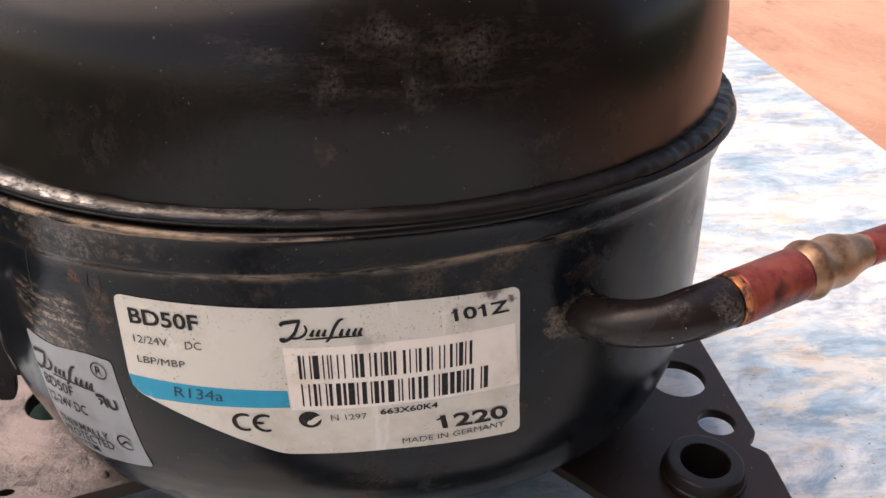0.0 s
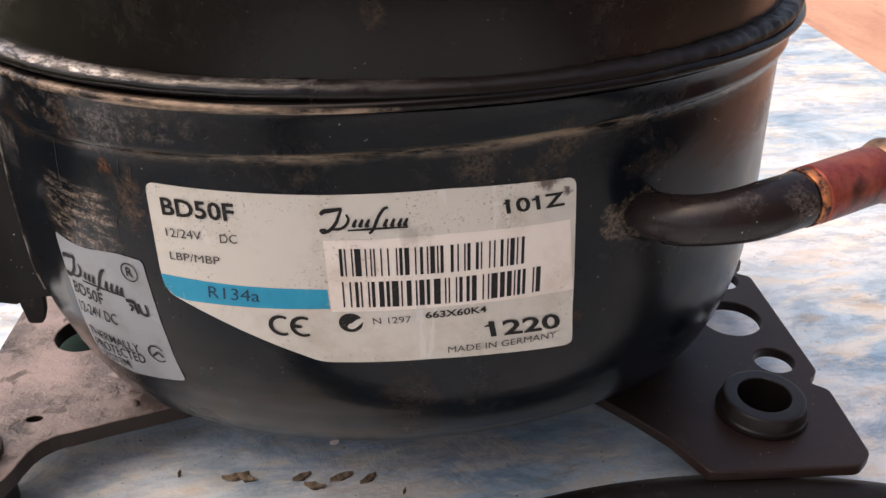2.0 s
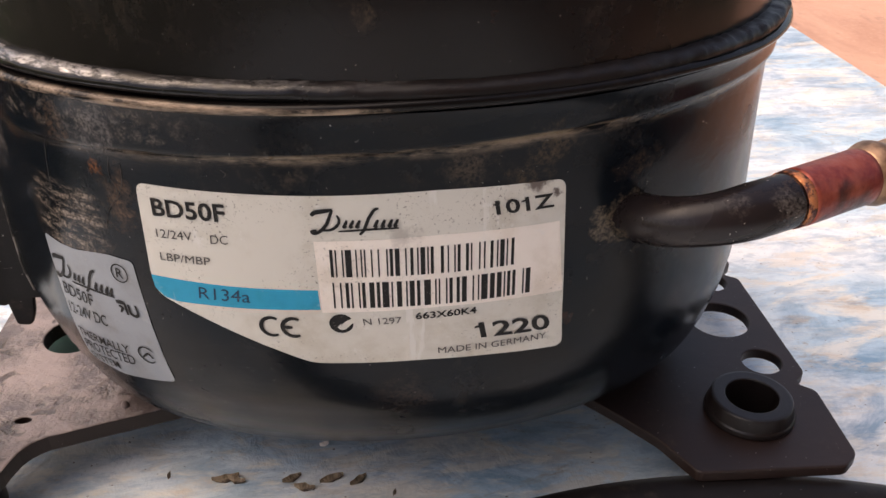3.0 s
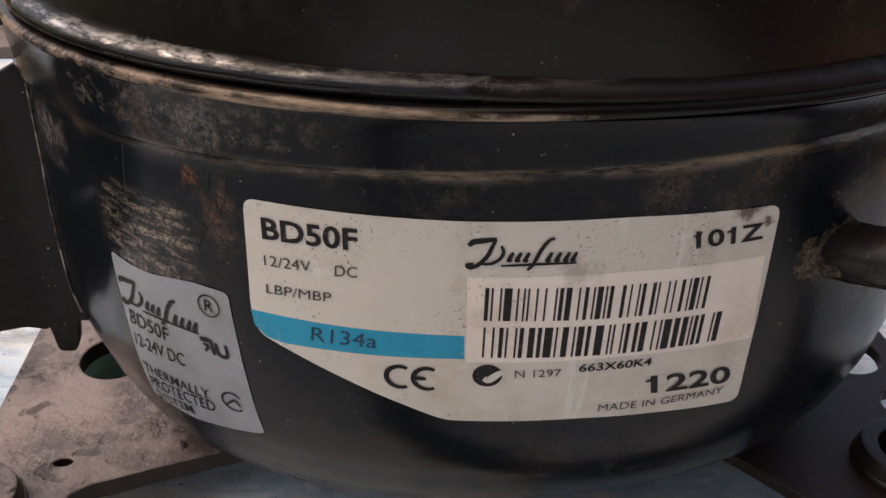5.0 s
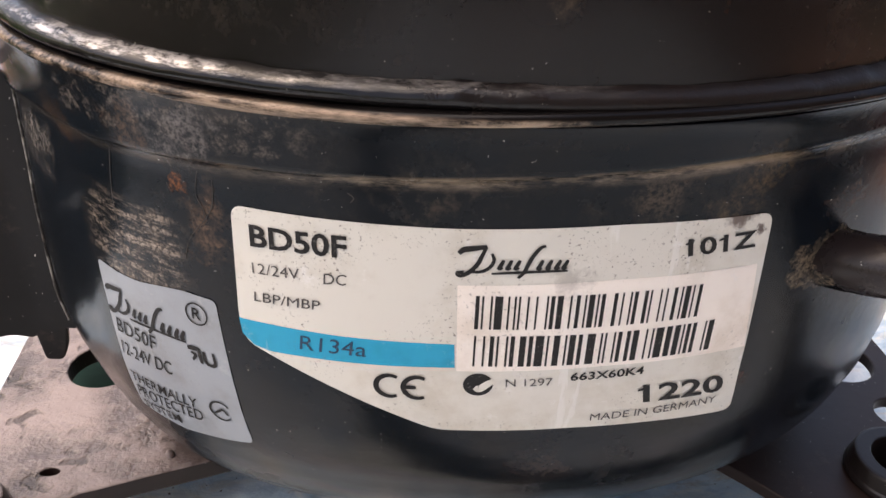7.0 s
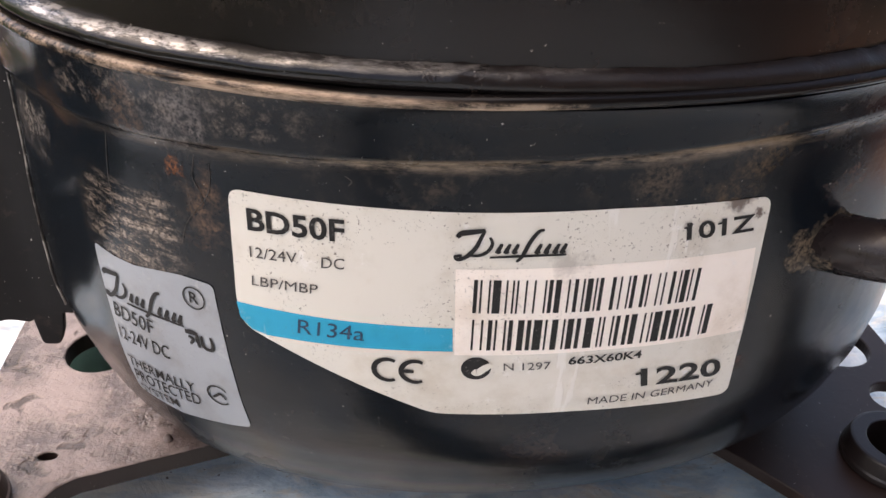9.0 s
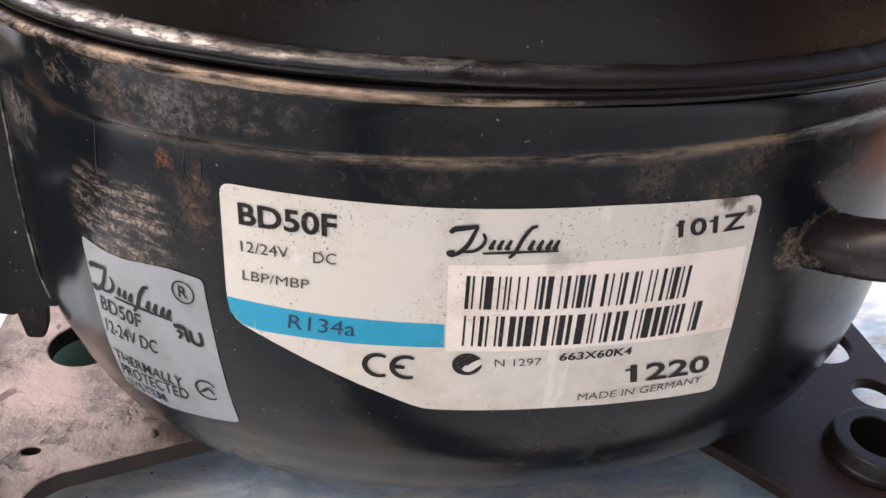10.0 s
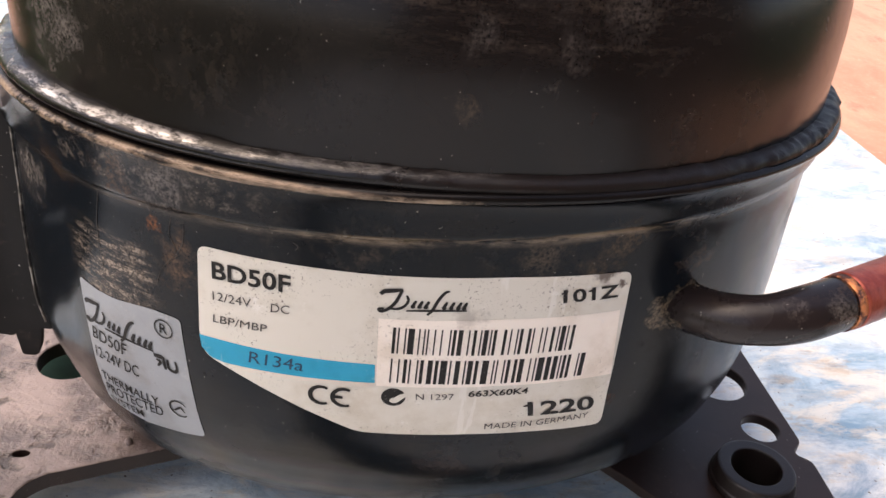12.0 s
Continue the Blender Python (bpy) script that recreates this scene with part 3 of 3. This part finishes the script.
# side bracket of sheet steel, its inner edge let into the housing
br = rounded([(-0.125, 0.0455), (-0.0780, 0.0424), (-0.0750, 0.0410), (-0.0742, 0.0416), (-0.0736, 0.0357), (-0.0712, 0.0355), (-0.0701, 0.0384), (-0.0695, 0.0425),
              (-0.0640, 0.0420), (-0.0620, 0.060), (-0.0640, 0.0900), (-0.0697, 0.0902), (-0.0729, 0.0884), (-0.0722, 0.0862), (-0.0736, 0.0846), (-0.0790, 0.0840), (-0.125, 0.0850)], 0.0007)
bracket = sheet("bracket", br, [circle(-0.0826, 0.0632, 0.0019, 24)], 0, 0.0018, M_BRACKET, compressor, "black sheet steel terminal bracket with a small hole", 0.0004,
      Matrix.Translation((0, -0.0125, 0)) @ Matrix.Rotation(radians(90), 4, "X"))
bm = bmesh.new()
bm.from_mesh(bracket.data)
for k in range(14):
    bmesh.ops.bisect_plane(bm, geom=[*bm.verts, *bm.edges, *bm.faces], plane_co=(-0.0720 - 0.0012 * k, 0, 0), plane_no=(1, 0, 0))
for v in bm.verts:                      # the outer leaf is rolled forward
    u = max(0.0, -0.0722 - v.co.x)
    v.co.y -= 0.45 * u * u / (u + 0.005)
bm.to_mesh(bracket.data)
bm.free()
for p in bracket.data.polygons:
    p.use_smooth = True
bracket.data.set_sharp_from_angle(angle=radians(32))
seam = [Vector((CX - (HALF_A * float(np.interp(z, LOW_Z, LOW_A)) + bulge(-0.974, z)) * 0.974 - 0.0001, -0.0140, z)) for z in np.linspace(0.0445, 0.0895, 20)]
part("seam", tube(seam, [0.0002 + 0.00008 * noise.noise(p * 300) for p in seam], 8), M_SEAM, compressor, "thin bare edge where the bracket meets the housing")
sheet("terminal_lug", rounded([(-0.060, -0.0180), (-0.0722, -0.0188), (-0.0741, -0.0158), (-0.0732, -0.0086), (-0.060, -0.004)], 0.0005), [], 0.0940, 0.0020, M_PLATE_DUST_SHEEN, compressor, "dusty flat steel lug", 0.0003)
sheet("clip", rounded([(-0.0750, 0.0925), (-0.064, 0.0925), (-0.064, 0.0972), (-0.0746, 0.0972)], 0.0004), [], 0, 0.0014, M_BRACKET, compressor, "", 0.0003,
      Matrix.Translation((0, -0.005, 0)) @ Matrix.Rotation(radians(90), 4, "X"))
bm = bmesh.new()
bmesh.ops.create_icosphere(bm, subdivisions=3, radius=0.0009)
for v in bm.verts:
    v.co *= 1 + 0.35 * noise.noise(v.co * 900)
bmesh.ops.translate(bm, verts=bm.verts, vec=(-0.0534, -0.0196, 0.0163))
part("weld", bm, M_PLATE_DUST_SHEEN, compressor, "lumpy spot weld between plate and housing")

# suction tube
axis = smooth_path([(0.0445, -0.0430, 0.0742), (0.0478, -0.0525, 0.0765), (0.0518, -0.0580, 0.0782), (0.0576, -0.0602, 0.0794), (0.0640, -0.0594, 0.0801), (0.0740, -0.0558, 0.0806), (0.0860, -0.0506, 0.0808),
                    (0.1000, -0.0448, 0.0807), (0.1180, -0.0378, 0.0806), (0.1500, -0.0255, 0.0803)], 14)


def span(x0, x1):
    return [p for p in axis if x0 <= p.x <= x1]


tube_part = part("suction_tube", tube(span(0.0, 0.0712), [0.0041 + 0.0005 * max(0, min(1, (p.x - 0.056) / 0.008)) for p in span(0.0, 0.0712)]), M_PIPE, compressor, "bent black painted suction tube")
part("bare_ring", tube(span(0.0703, 0.0726), 0.00482), M_BRIGHT, tube_part, "ring of bare bright copper")
part("copper_end", tube(span(0.0722, 0.0865), 0.0049), M_COPPER, tube_part, "burnt red copper tube end")
sl = span(0.0855, 0.1035)
part("brazed_joint", tube(sl, [0.0044 + 0.0013 * math.exp(-((p.x - 0.0888) / 0.0018) ** 2) + 0.0007 * math.exp(-((p.x - 0.0948) / 0.003) ** 2) - 0.0012 * max(0, (p.x - 0.0965) / 0.007) for p in sl]), M_BRAZE, tube_part, "lumpy brazed joint")
part("copper_pipe", tube(span(0.1015, 0.16), 0.0034), M_COPPER, tube_part, "thin red copper pipe")
collar = smooth_path([(0.0438, -0.0415, 0.0737), (0.0462, -0.0480, 0.0752), (0.0474, -0.0512, 0.0760), (0.0488, -0.0542, 0.0769)], 6)
n_c = len(collar)
part("braze_collar", tube(collar, [0.0042 + 0.0022 * (1 - i / (n_c - 1)) ** 2.5 for i in range(n_c)], caps=False), M_SHELL, tube_part, "dusty rusted braze round the tube")


# ---------- labels ----------
def wrap(name, outline, off, mat, parent, label="", step=0.0016):
    """A thin film on the housing: the outline, in metres round and up, filled with a fine net and laid on the surface."""
    bm = bmesh.new()
    bm.faces.new([bm.verts.new((x, y, 0)) for x, y in outline])
    xs, ys = [p[0] for p in outline], [p[1] for p in outline]
    for k in range(int((max(xs) - min(xs)) / step)):
        bmesh.ops.bisect_plane(bm, geom=[*bm.verts, *bm.edges, *bm.faces], plane_co=(min(xs) + (k + 0.5) * step, 0, 0), plane_no=(1, 0, 0))
    for k in range(int((max(ys) - min(ys)) / (step * 2))):
        bmesh.ops.bisect_plane(bm, geom=[*bm.verts, *bm.edges, *bm.faces], plane_co=(0, min(ys) + (k + 0.5) * step * 2, 0), plane_no=(0, 1, 0))
    for v in bm.verts:
        v.co = on_shell(v.co.x, v.co.y, off)
    mesh = bpy.data.meshes.new(name)
    bm.normal_update()
    bm.to_mesh(mesh)
    bm.free()
    return link(name, mesh, mat, parent, label)


def mm(*pts):
    return [(x / 1000, y / 1000) for x, y in pts]


def text(words, name, bl, br, tl, parent, mat, off=0.00024, bold=0.0):
    """Lettering laid on the housing, its box given by three corners in millimetres round and up."""
    cu = bpy.data.curves.new(name, "FONT")
    cu.body, cu.size, cu.resolution_u, cu.offset = words, 1.0, 3, bold
    tmp = new("tmp", cu)
    mesh = bpy.data.meshes.new_from_object(tmp.evaluated_get(bpy.context.evaluated_depsgraph_get()))
    bpy.data.objects.remove(tmp)
    x0, x1 = min(v.co.x for v in mesh.vertices), max(v.co.x for v in mesh.vertices)
    y1 = max(v.co.y for v in mesh.vertices)
    y0 = min(0.0, min(v.co.y for v in mesh.vertices))
    o, ex, ey = Vector(bl) / 1000, (Vector(br) - Vector(bl)) / 1000, (Vector(tl) - Vector(bl)) / 1000
    for v in mesh.vertices:
        q = o + ex * ((v.co.x - x0) / (x1 - x0)) + ey * ((v.co.y - y0) / (y1 - y0))
        v.co = on_shell(q.x, q.y, off)
    return link(name, mesh, mat, parent)


def stroke(name, pts, width, parent, mat, off=0.00024):
    """A pen stroke on the housing: points in millimetres with a width at each."""
    c = smooth_path([(x, y, 0) for x, y in pts], 8)
    n = len(c)
    left, right = [], []
    for i, p in enumerate(c):
        d = (c[min(i + 1, n - 1)] - c[max(i - 1, 0)]).normalized()
        w = width * (0.55 + 0.45 * math.sin(math.pi * (0.12 + 0.8 * i / (n - 1)))) / 2
        left.append(p + Vector((-d.y, d.x, 0)) * w)
        right.append(p - Vector((-d.y, d.x, 0)) * w)
    bm = bmesh.new()
    a = [bm.verts.new(on_shell(p.x / 1000, p.y / 1000, off)) for p in left]
    b = [bm.verts.new(on_shell(p.x / 1000, p.y / 1000, off)) for p in right]
    for i in range(n - 1):
        bm.faces.new((a[i], a[i + 1], b[i + 1], b[i]))
    mesh = bpy.data.meshes.new(name)
    bm.to_mesh(mesh)
    bm.free()
    return link(name, mesh, mat, parent)


main = wrap("rating_label", rounded(mm((-41.9, 86.0), (-14.1, 86.25), (5.7, 86.7), (26.0, 86.1), (27.0, 60), (27.7, 52.5), (14, 53.7), (2.9, 54.2), (-15.6, 54.0), (-41.3, 65.3), (-42.2, 69)), 0.0018), 0.00012, M_LABEL, compressor,
            "scuffed silver rating label with barcode")
wrap("white_block", mm((-13.5, 78.45), (6, 79.0), (25.3, 78.7), (26.6, 65.0), (6, 65.4), (-13.1, 65.0)), 0.00016, M_WHITE, main)
wrap("blue_stripe", mm((-42.15, 69.05), (-28, 69.1), (-13.5, 69.4), (-13.3, 65.6), (-25, 65.0), (-38.0, 64.5), (-40.2, 65.0), (-41.8, 66.6)), 0.00016, M_BLUE, main)
text("BD50F", "lettering", (-39.5, 80.6), (-26.9, 81.0), (-39.5, 83.8), main, M_INK, bold=0.024)
text("12/24V", "lettering", (-39.5, 76.7), (-33.1, 77.0), (-39.5, 78.3), main, M_INK_GREY)
text("DC", "lettering", (-30.0, 76.9), (-27.1, 77.1), (-29.9, 78.5), main, M_INK_GREY)
text("LBP/MBP", "lettering", (-39.6, 72.4), (-30.6, 72.8), (-39.5, 73.9), main, M_INK_GREY)
text("R134a", "lettering", (-33.6, 65.95), (-24.7, 66.25), (-33.4, 68.3), main, M_INK_BLUE)
text("101Z", "lettering", (14.7, 81.45), (24.3, 81.4), (14.3, 84.0), main, M_INK, bold=0.022)
text("N 1297", "lettering", (-6.6, 62.5), (-0.5, 62.6), (-6.7, 63.8), main, M_INK_GREY)
text("663X60K4", "lettering", (1.75, 63.2), (11.7, 63.3), (1.75, 64.6), main, M_INK, bold=0.02)
text("1220", "lettering", (12.6, 57.9), (25.0, 57.2), (12.0, 61.3), main, M_INK, bold=0.024)
text("MADE IN GERMANY", "lettering", (5.4, 55.4), (24.3, 55.2), (5.35, 56.8), main, M_INK_GREY)


def round_mark(name, cx, cy, r, w, a0, a1, parent, mat):
    return stroke(name, [(cx + r * math.cos(radians(a)), cy + r * math.sin(radians(a))) for a in np.linspace(a0, a1, 13)], w, parent, mat)


# conformity mark: two open rings, one with a bar
round_mark("mark", -21.6, 61.7, 1.85, 0.75, 60, 300, main, M_INK)
round_mark("mark", -18.0, 61.75, 1.85, 0.75, 60, 300, main, M_INK)
stroke("mark", [(-19.6, 61.75), (-18.9, 61.75), (-18.2, 61.75)], 0.7, main, M_INK)
# dark disc with a pale tick
wrap("mark", mm(*[(-10.2 + 1.95 * math.cos(a), 62.8 + 1.95 * math.sin(a)) for a in np.linspace(0, 2 * math.pi, 30)[:-1]]), 0.0002, M_INK, main)
stroke("mark", [(-10.6, 62.4), (-10.0, 62.1), (-9.0, 63.0), (-8.2, 63.6)], 1.1, main, M_LABEL, 0.00028)


def flourish(dx, dy, k, parent, mat):
    """A flowing maker's emblem, drawn as plain strokes."""
    def s(pts, w):
        stroke("emblem", [(dx + x * k, dy + y * k) for x, y in pts], w * k, parent, mat)
    s([(-0.1, 2.7), (0.5, 3.25), (1.6, 3.45), (3.3, 3.75)], 0.8)
    s([(3.2, 3.7), (2.7, 2.4), (2.2, 1.2), (1.2, 0.0), (0.2, -0.5), (-0.2, -0.1), (0.6, 0.1)], 0.6)
    s([(1.4, 0.1), (2.8, 0.2), (3.8, 0.9), (4.2, 1.9), (3.9, 2.8)], 0.5)
    for x in (5.1, 6.1, 7.1, 9.9, 11.0, 12.1, 13.0):
        s([(x - 0.35, 0.6), (x, 1.2), (x + 0.3, 1.9)], 0.55)
        s([(x - 0.45, 0.75), (x - 0.1, 0.6), (x + 0.25, 0.8)], 0.36)
    s([(7.3, -0.7), (8.0, 0.2), (8.8, 2.2), (9.7, 3.6), (10.4, 3.9)], 0.55)
    s([(4.0, -0.1), (7.0, 0.1), (10.0, 0.25), (13.4, 0.3)], 0.4)


flourish(-13.4, 80.4, 0.97, main, M_INK)

# two rows of barcode bars
WIDTHS = "2113114212111313141121331222113111242213112321141213221131122131"
for row, (l0, l1, z0, z1, flip) in enumerate(((-11.2, 17.75, 72.0, 77.05, 0), (-11.1, 20.7, 66.0, 70.95, 1))):
    seq = WIDTHS[::-1] if flip else WIDTHS
    unit = (l1 - l0) / sum(int(c) for c in seq[:61])
    at = l0
    for i, c in enumerate(seq[:61]):
        w = int(c) * unit
        if i % 2 == 0:
            wrap("bar", mm((at, z0), (at + w * 0.92, z0), (at + w * 0.92, z1), (at, z1)), 0.00022, M_INK, main)
        at += w

grey = wrap("approval_label", rounded(mm((-69.2, 69.4), (-64, 69.0), (-59.6, 69.2), (-55, 70.1), (-51, 70.7), (-45.7, 70.6), (-44.6, 58), (-43.2, 44.0), (-50, 42.2), (-57.8, 40.2), (-67.8, 40.6), (-68.3, 52), (-68.7, 61)), 0.0010), 0.00012, M_LABEL_GREY, compressor,
            "grey approval label curling round the housing")
flourish(-68.0, 61.3, 1.22, grey, M_INK)
text("BD50F", "lettering", (-67.3, 57.1), (-58.2, 57.4), (-67.0, 59.9), grey, M_INK, bold=0.005)
text("12-24V DC", "lettering", (-67.4, 52.6), (-55.8, 53.6), (-67.2, 55.3), grey, M_INK, bold=0.005)
text("THERMALLY", "lettering", (-67.2, 47.0), (-52.2, 48.2), (-66.9, 49.3), grey, M_INK, bold=0.005)
text("PROTECTED", "lettering", (-66.8, 43.7), (-51.7, 45.5), (-66.6, 46.3), grey, M_INK, bold=0.005)
text("SYSTEM", "lettering", (-66.5, 40.9), (-57.3, 42.0), (-66.4, 43.1), grey, M_INK, bold=0.005)
round_mark("mark", -49.05, 67.5, 1.75, 0.28, 0, 360, grey, M_INK)
text("R", "lettering", (-49.8, 66.6), (-48.3, 66.6), (-49.8, 68.5), grey, M_INK, bold=0.01)
round_mark("mark", -47.6, 49.7, 1.9, 0.4, 40, 320, grey, M_INK)
stroke("mark", [(-48.8, 48.9), (-48.0, 49.6), (-47.2, 50.2), (-46.4, 49.2)], 0.5, grey, M_INK)
stroke("mark", [(-51.6, 60.9), (-50.4, 61.1), (-49.4, 61.0)], 0.9, grey, M_INK)
stroke("mark", [(-49.6, 61.0), (-49.5, 59.8), (-49.3, 58.6)], 0.7, grey, M_INK)
stroke("mark", [(-51.1, 60.2), (-50.3, 59.9), (-50.9, 58.8)], 0.6, grey, M_INK)
stroke("mark", [(-48.8, 61.0), (-48.6, 59.2), (-47.6, 58.8), (-47.0, 59.4), (-47.2, 61.2)], 0.65, grey, M_INK)

# ---------- things round it ----------
def grommet(x, y, mat, label):
    g = [(0.0056, 0.0170), (0.0056, 0.0203), (0.0057, 0.0206), (0.0059, 0.0207), (0.0064, 0.0207), (0.0080, 0.0207), (0.0085, 0.0206), (0.0087, 0.0204), (0.0088, 0.0201), (0.0093, 0.0178), (0.0096, 0.0174), (0.0097, 0.0168),
         (0.0096, 0.0162), (0.0070, 0.0160), (0.0066, 0.0140), (0.0092, 0.0138), (0.0098, 0.0120), (0.0094, 0.0015), (0.0085, 0.0002), (0.0056, 0.0002), (0.0056, 0.0170)]
    n = 72
    ob = tagged(new("rubber_grommet"), label, "grommet", group="grommets in the mounting plates")
    for name, prof in (("collar", g[:15]), ("foot", g[14:])):
        bm = rings([[(r * math.cos(2 * math.pi * k / n), r * math.sin(2 * math.pi * k / n), z) for k in range(n)] for r, z in prof])
        ring = part(name, bm, mat if name == "collar" else M_RUBBER, ob, smooth=False)
        if mat is M_PLATE_DUST_SHEEN and name == "collar":
            dark_sides(ring)
    ob.location = (x, y, 0)
    return ob


grommet(0.085, -0.035, M_RUBBER, "black rubber mounting grommet seated in the plate")
grommet(-0.0875, -0.034, M_PLATE_DUST_SHEEN, "dusty grey rubber mounting grommet seated in the plate")

R_H = 0.14
hose = part("hose", tube([Vector((0.064 + R_H * math.cos(a), -0.0525 - R_H + R_H * math.sin(a), 0.0066)) for a in np.linspace(radians(-10), radians(190), 90)], 0.0066), M_HOSE)
tagged(hose, "black rubber hose curving over the table", "hose")


def husk(x, y, size, turn, name="wood_chip", mat=None, label="thin curled brown wood chip on the table"):
    """A thin curled flake that lies on the table."""
    bm = bmesh.new()
    n = 6
    lean = noise.noise(Vector((x * 700, y * 900, 1.0))) * 0.6
    top, bot = [], []
    for i in range(n + 1):
        u = i / n * 2 - 1
        w = 0.34 * size * max(0.0, 1 - abs(u - lean) / (1 + abs(lean) * (1 if u * lean < 0 else -1))) * (1 + 0.5 * noise.noise(Vector((u * 5.3, x * 900, y * 900)))) + 0.00005
        z = 0.0004 + 0.0005 * u * u * size / 0.006
        bend = 0.08 * size * noise.noise(Vector((u * 3.1, y * 500, 3.0)))
        top.append((bm.verts.new((u * size / 2, w / 2 + bend, z + 0.0007)), bm.verts.new((u * size / 2, -w / 2 + bend, z))))
        bot.append((bm.verts.new((u * size / 2, w / 2 + bend, z + 0.0005)), bm.verts.new((u * size / 2, -w / 2 + bend, z - 0.0003))))
    for i in range(n):
        bm.faces.new((top[i][0], top[i + 1][0], top[i + 1][1], top[i][1]))
        bm.faces.new((bot[i][0], bot[i][1], bot[i + 1][1], bot[i + 1][0]))
        bm.faces.new((top[i][1], top[i + 1][1], bot[i + 1][1], bot[i][1]))
        bm.faces.new((top[i][0], bot[i][0], bot[i + 1][0], top[i + 1][0]))
    ob = part(name, bm, mat or M_CHIP, smooth=False)
    ob.matrix_world = pose(x, y, 0, 0, 0, turn)
    return tagged(ob, label, "debris", group="wood chips on the table")


husk(-0.0170, -0.0300, 0.0046, 25)
husk(-0.0140, -0.0330, 0.0048, -10)
husk(-0.0080, -0.0310, 0.0056, 20)
husk(-0.0020, -0.0320, 0.0045, 35)
husk(-0.0320, -0.0285, 0.0062, 8)
husk(-0.0295, -0.0292, 0.0045, -25)

husk(-0.0100, -0.0195, 0.0022, 15, "paint_flake", M_WHITE, "pale paint flake on the table")
husk(0.0060, -0.0365, 0.0016, 60, "paint_flake", M_CHIP, "small brown crumb on the table")
husk(-0.0450, -0.0265, 0.0018, 80, "paint_flake", M_CHIP, "small brown crumb on the table")
# Assumed strip that gives the green showing in the dusty plate's cut-out.
pad = slab("green_strip", -0.088, -0.052, 0.000, 0.034, 0.0, 0.003, M_GREEN, 0.001)
tagged(pad, "dark green strip under the mounting plate", "plastic strip")


# ---------- flags on the figures one, and cracks in the dusty enamel ----------
for x, z, k in ((14.75, 83.9, 0.75), (19.3, 83.9, 0.75), (12.35, 61.15, 1.0)):
    stroke("lettering", [(x + 0.5 * k, z - 0.1), (x + 0.1, z - 0.6 * k), (x - 0.9 * k, z - 0.85 * k)], 0.5 * k, main, M_INK)
for side in ([(-61.5, 89.1), (-62.1, 84.6), (-62.2, 80.9), (-62.2, 75.8), (-61.6, 72.6)], [(-46.1, 89.5), (-46.8, 86.3), (-46.1, 84.2), (-45.9, 83.1)],
             [(-46.4, 82.0), (-45.2, 84.3), (-44.2, 86.0), (-44.3, 88.7)], [(-46.6, 82.1), (-48.7, 79.1), (-49.7, 76.0)], [(-26.5, 89.9), (-26.2, 89.3), (-26.3, 88.6)]):
    pts = []
    for i, (x, z) in enumerate(side):
        pts.append((x + 0.25 * math.sin(i * 2.3 + x), z))
    stroke("crack", pts, 0.16, compressor, M_CRACK, 0.00008)


# ---------- shrub beside the table, mirrored in the enamel ----------
def shrub(x, y, height, spread, seed):
    rnd = random.Random(seed)
    ob = tagged(new("shrub"), "dense green leafy shrub growing beside the table", "shrub")
    tips = []
    for k in range(9):
        a = 2 * math.pi * k / 9 + rnd.uniform(-0.3, 0.3)
        reach = spread * rnd.uniform(0.35, 0.9)
        pts = smooth_path([(0, 0, 0), (reach * 0.3 * math.cos(a), reach * 0.3 * math.sin(a), height * 0.4), (reach * math.cos(a), reach * math.sin(a), height * rnd.uniform(0.7, 0.95))], 6)
        part("stem", tube(pts, [0.012 * (1 - 0.8 * i / len(pts)) for i in range(len(pts))], 8), M_CHIP, ob)
        tips += pts[3:]
    verts, faces = [], []
    for k in range(3200):
        c = rnd.choice(tips) + Vector((rnd.gauss(0, 0.10), rnd.gauss(0, 0.10), rnd.gauss(0, 0.09)))
        c.z = max(c.z, 0.03)
        d = Vector((rnd.uniform(-1, 1), rnd.uniform(-1, 1), rnd.uniform(-0.6, 0.5))).normalized()
        w = d.cross(Vector((rnd.uniform(-1, 1), rnd.uniform(-1, 1), 1))).normalized()
        n, size = d.cross(w), rnd.uniform(0.025, 0.055)
        i = len(verts)
        verts += [c, c + (d * 0.5 + w * 0.3 + n * 0.08) * size, c + d * size, c + (d * 0.5 - w * 0.3 + n * 0.08) * size]
        faces += [(i, i + 1, i + 2), (i, i + 2, i + 3)]
    mesh = bpy.data.meshes.new("foliage")
    mesh.from_pydata(verts, [], faces)
    link("foliage", mesh, M_LEAF, ob, smooth=False)
    ob.location = (x, y, FLOOR_Z)
    return ob


shrub(-0.95, 0.62, 0.85, 0.45, 4)
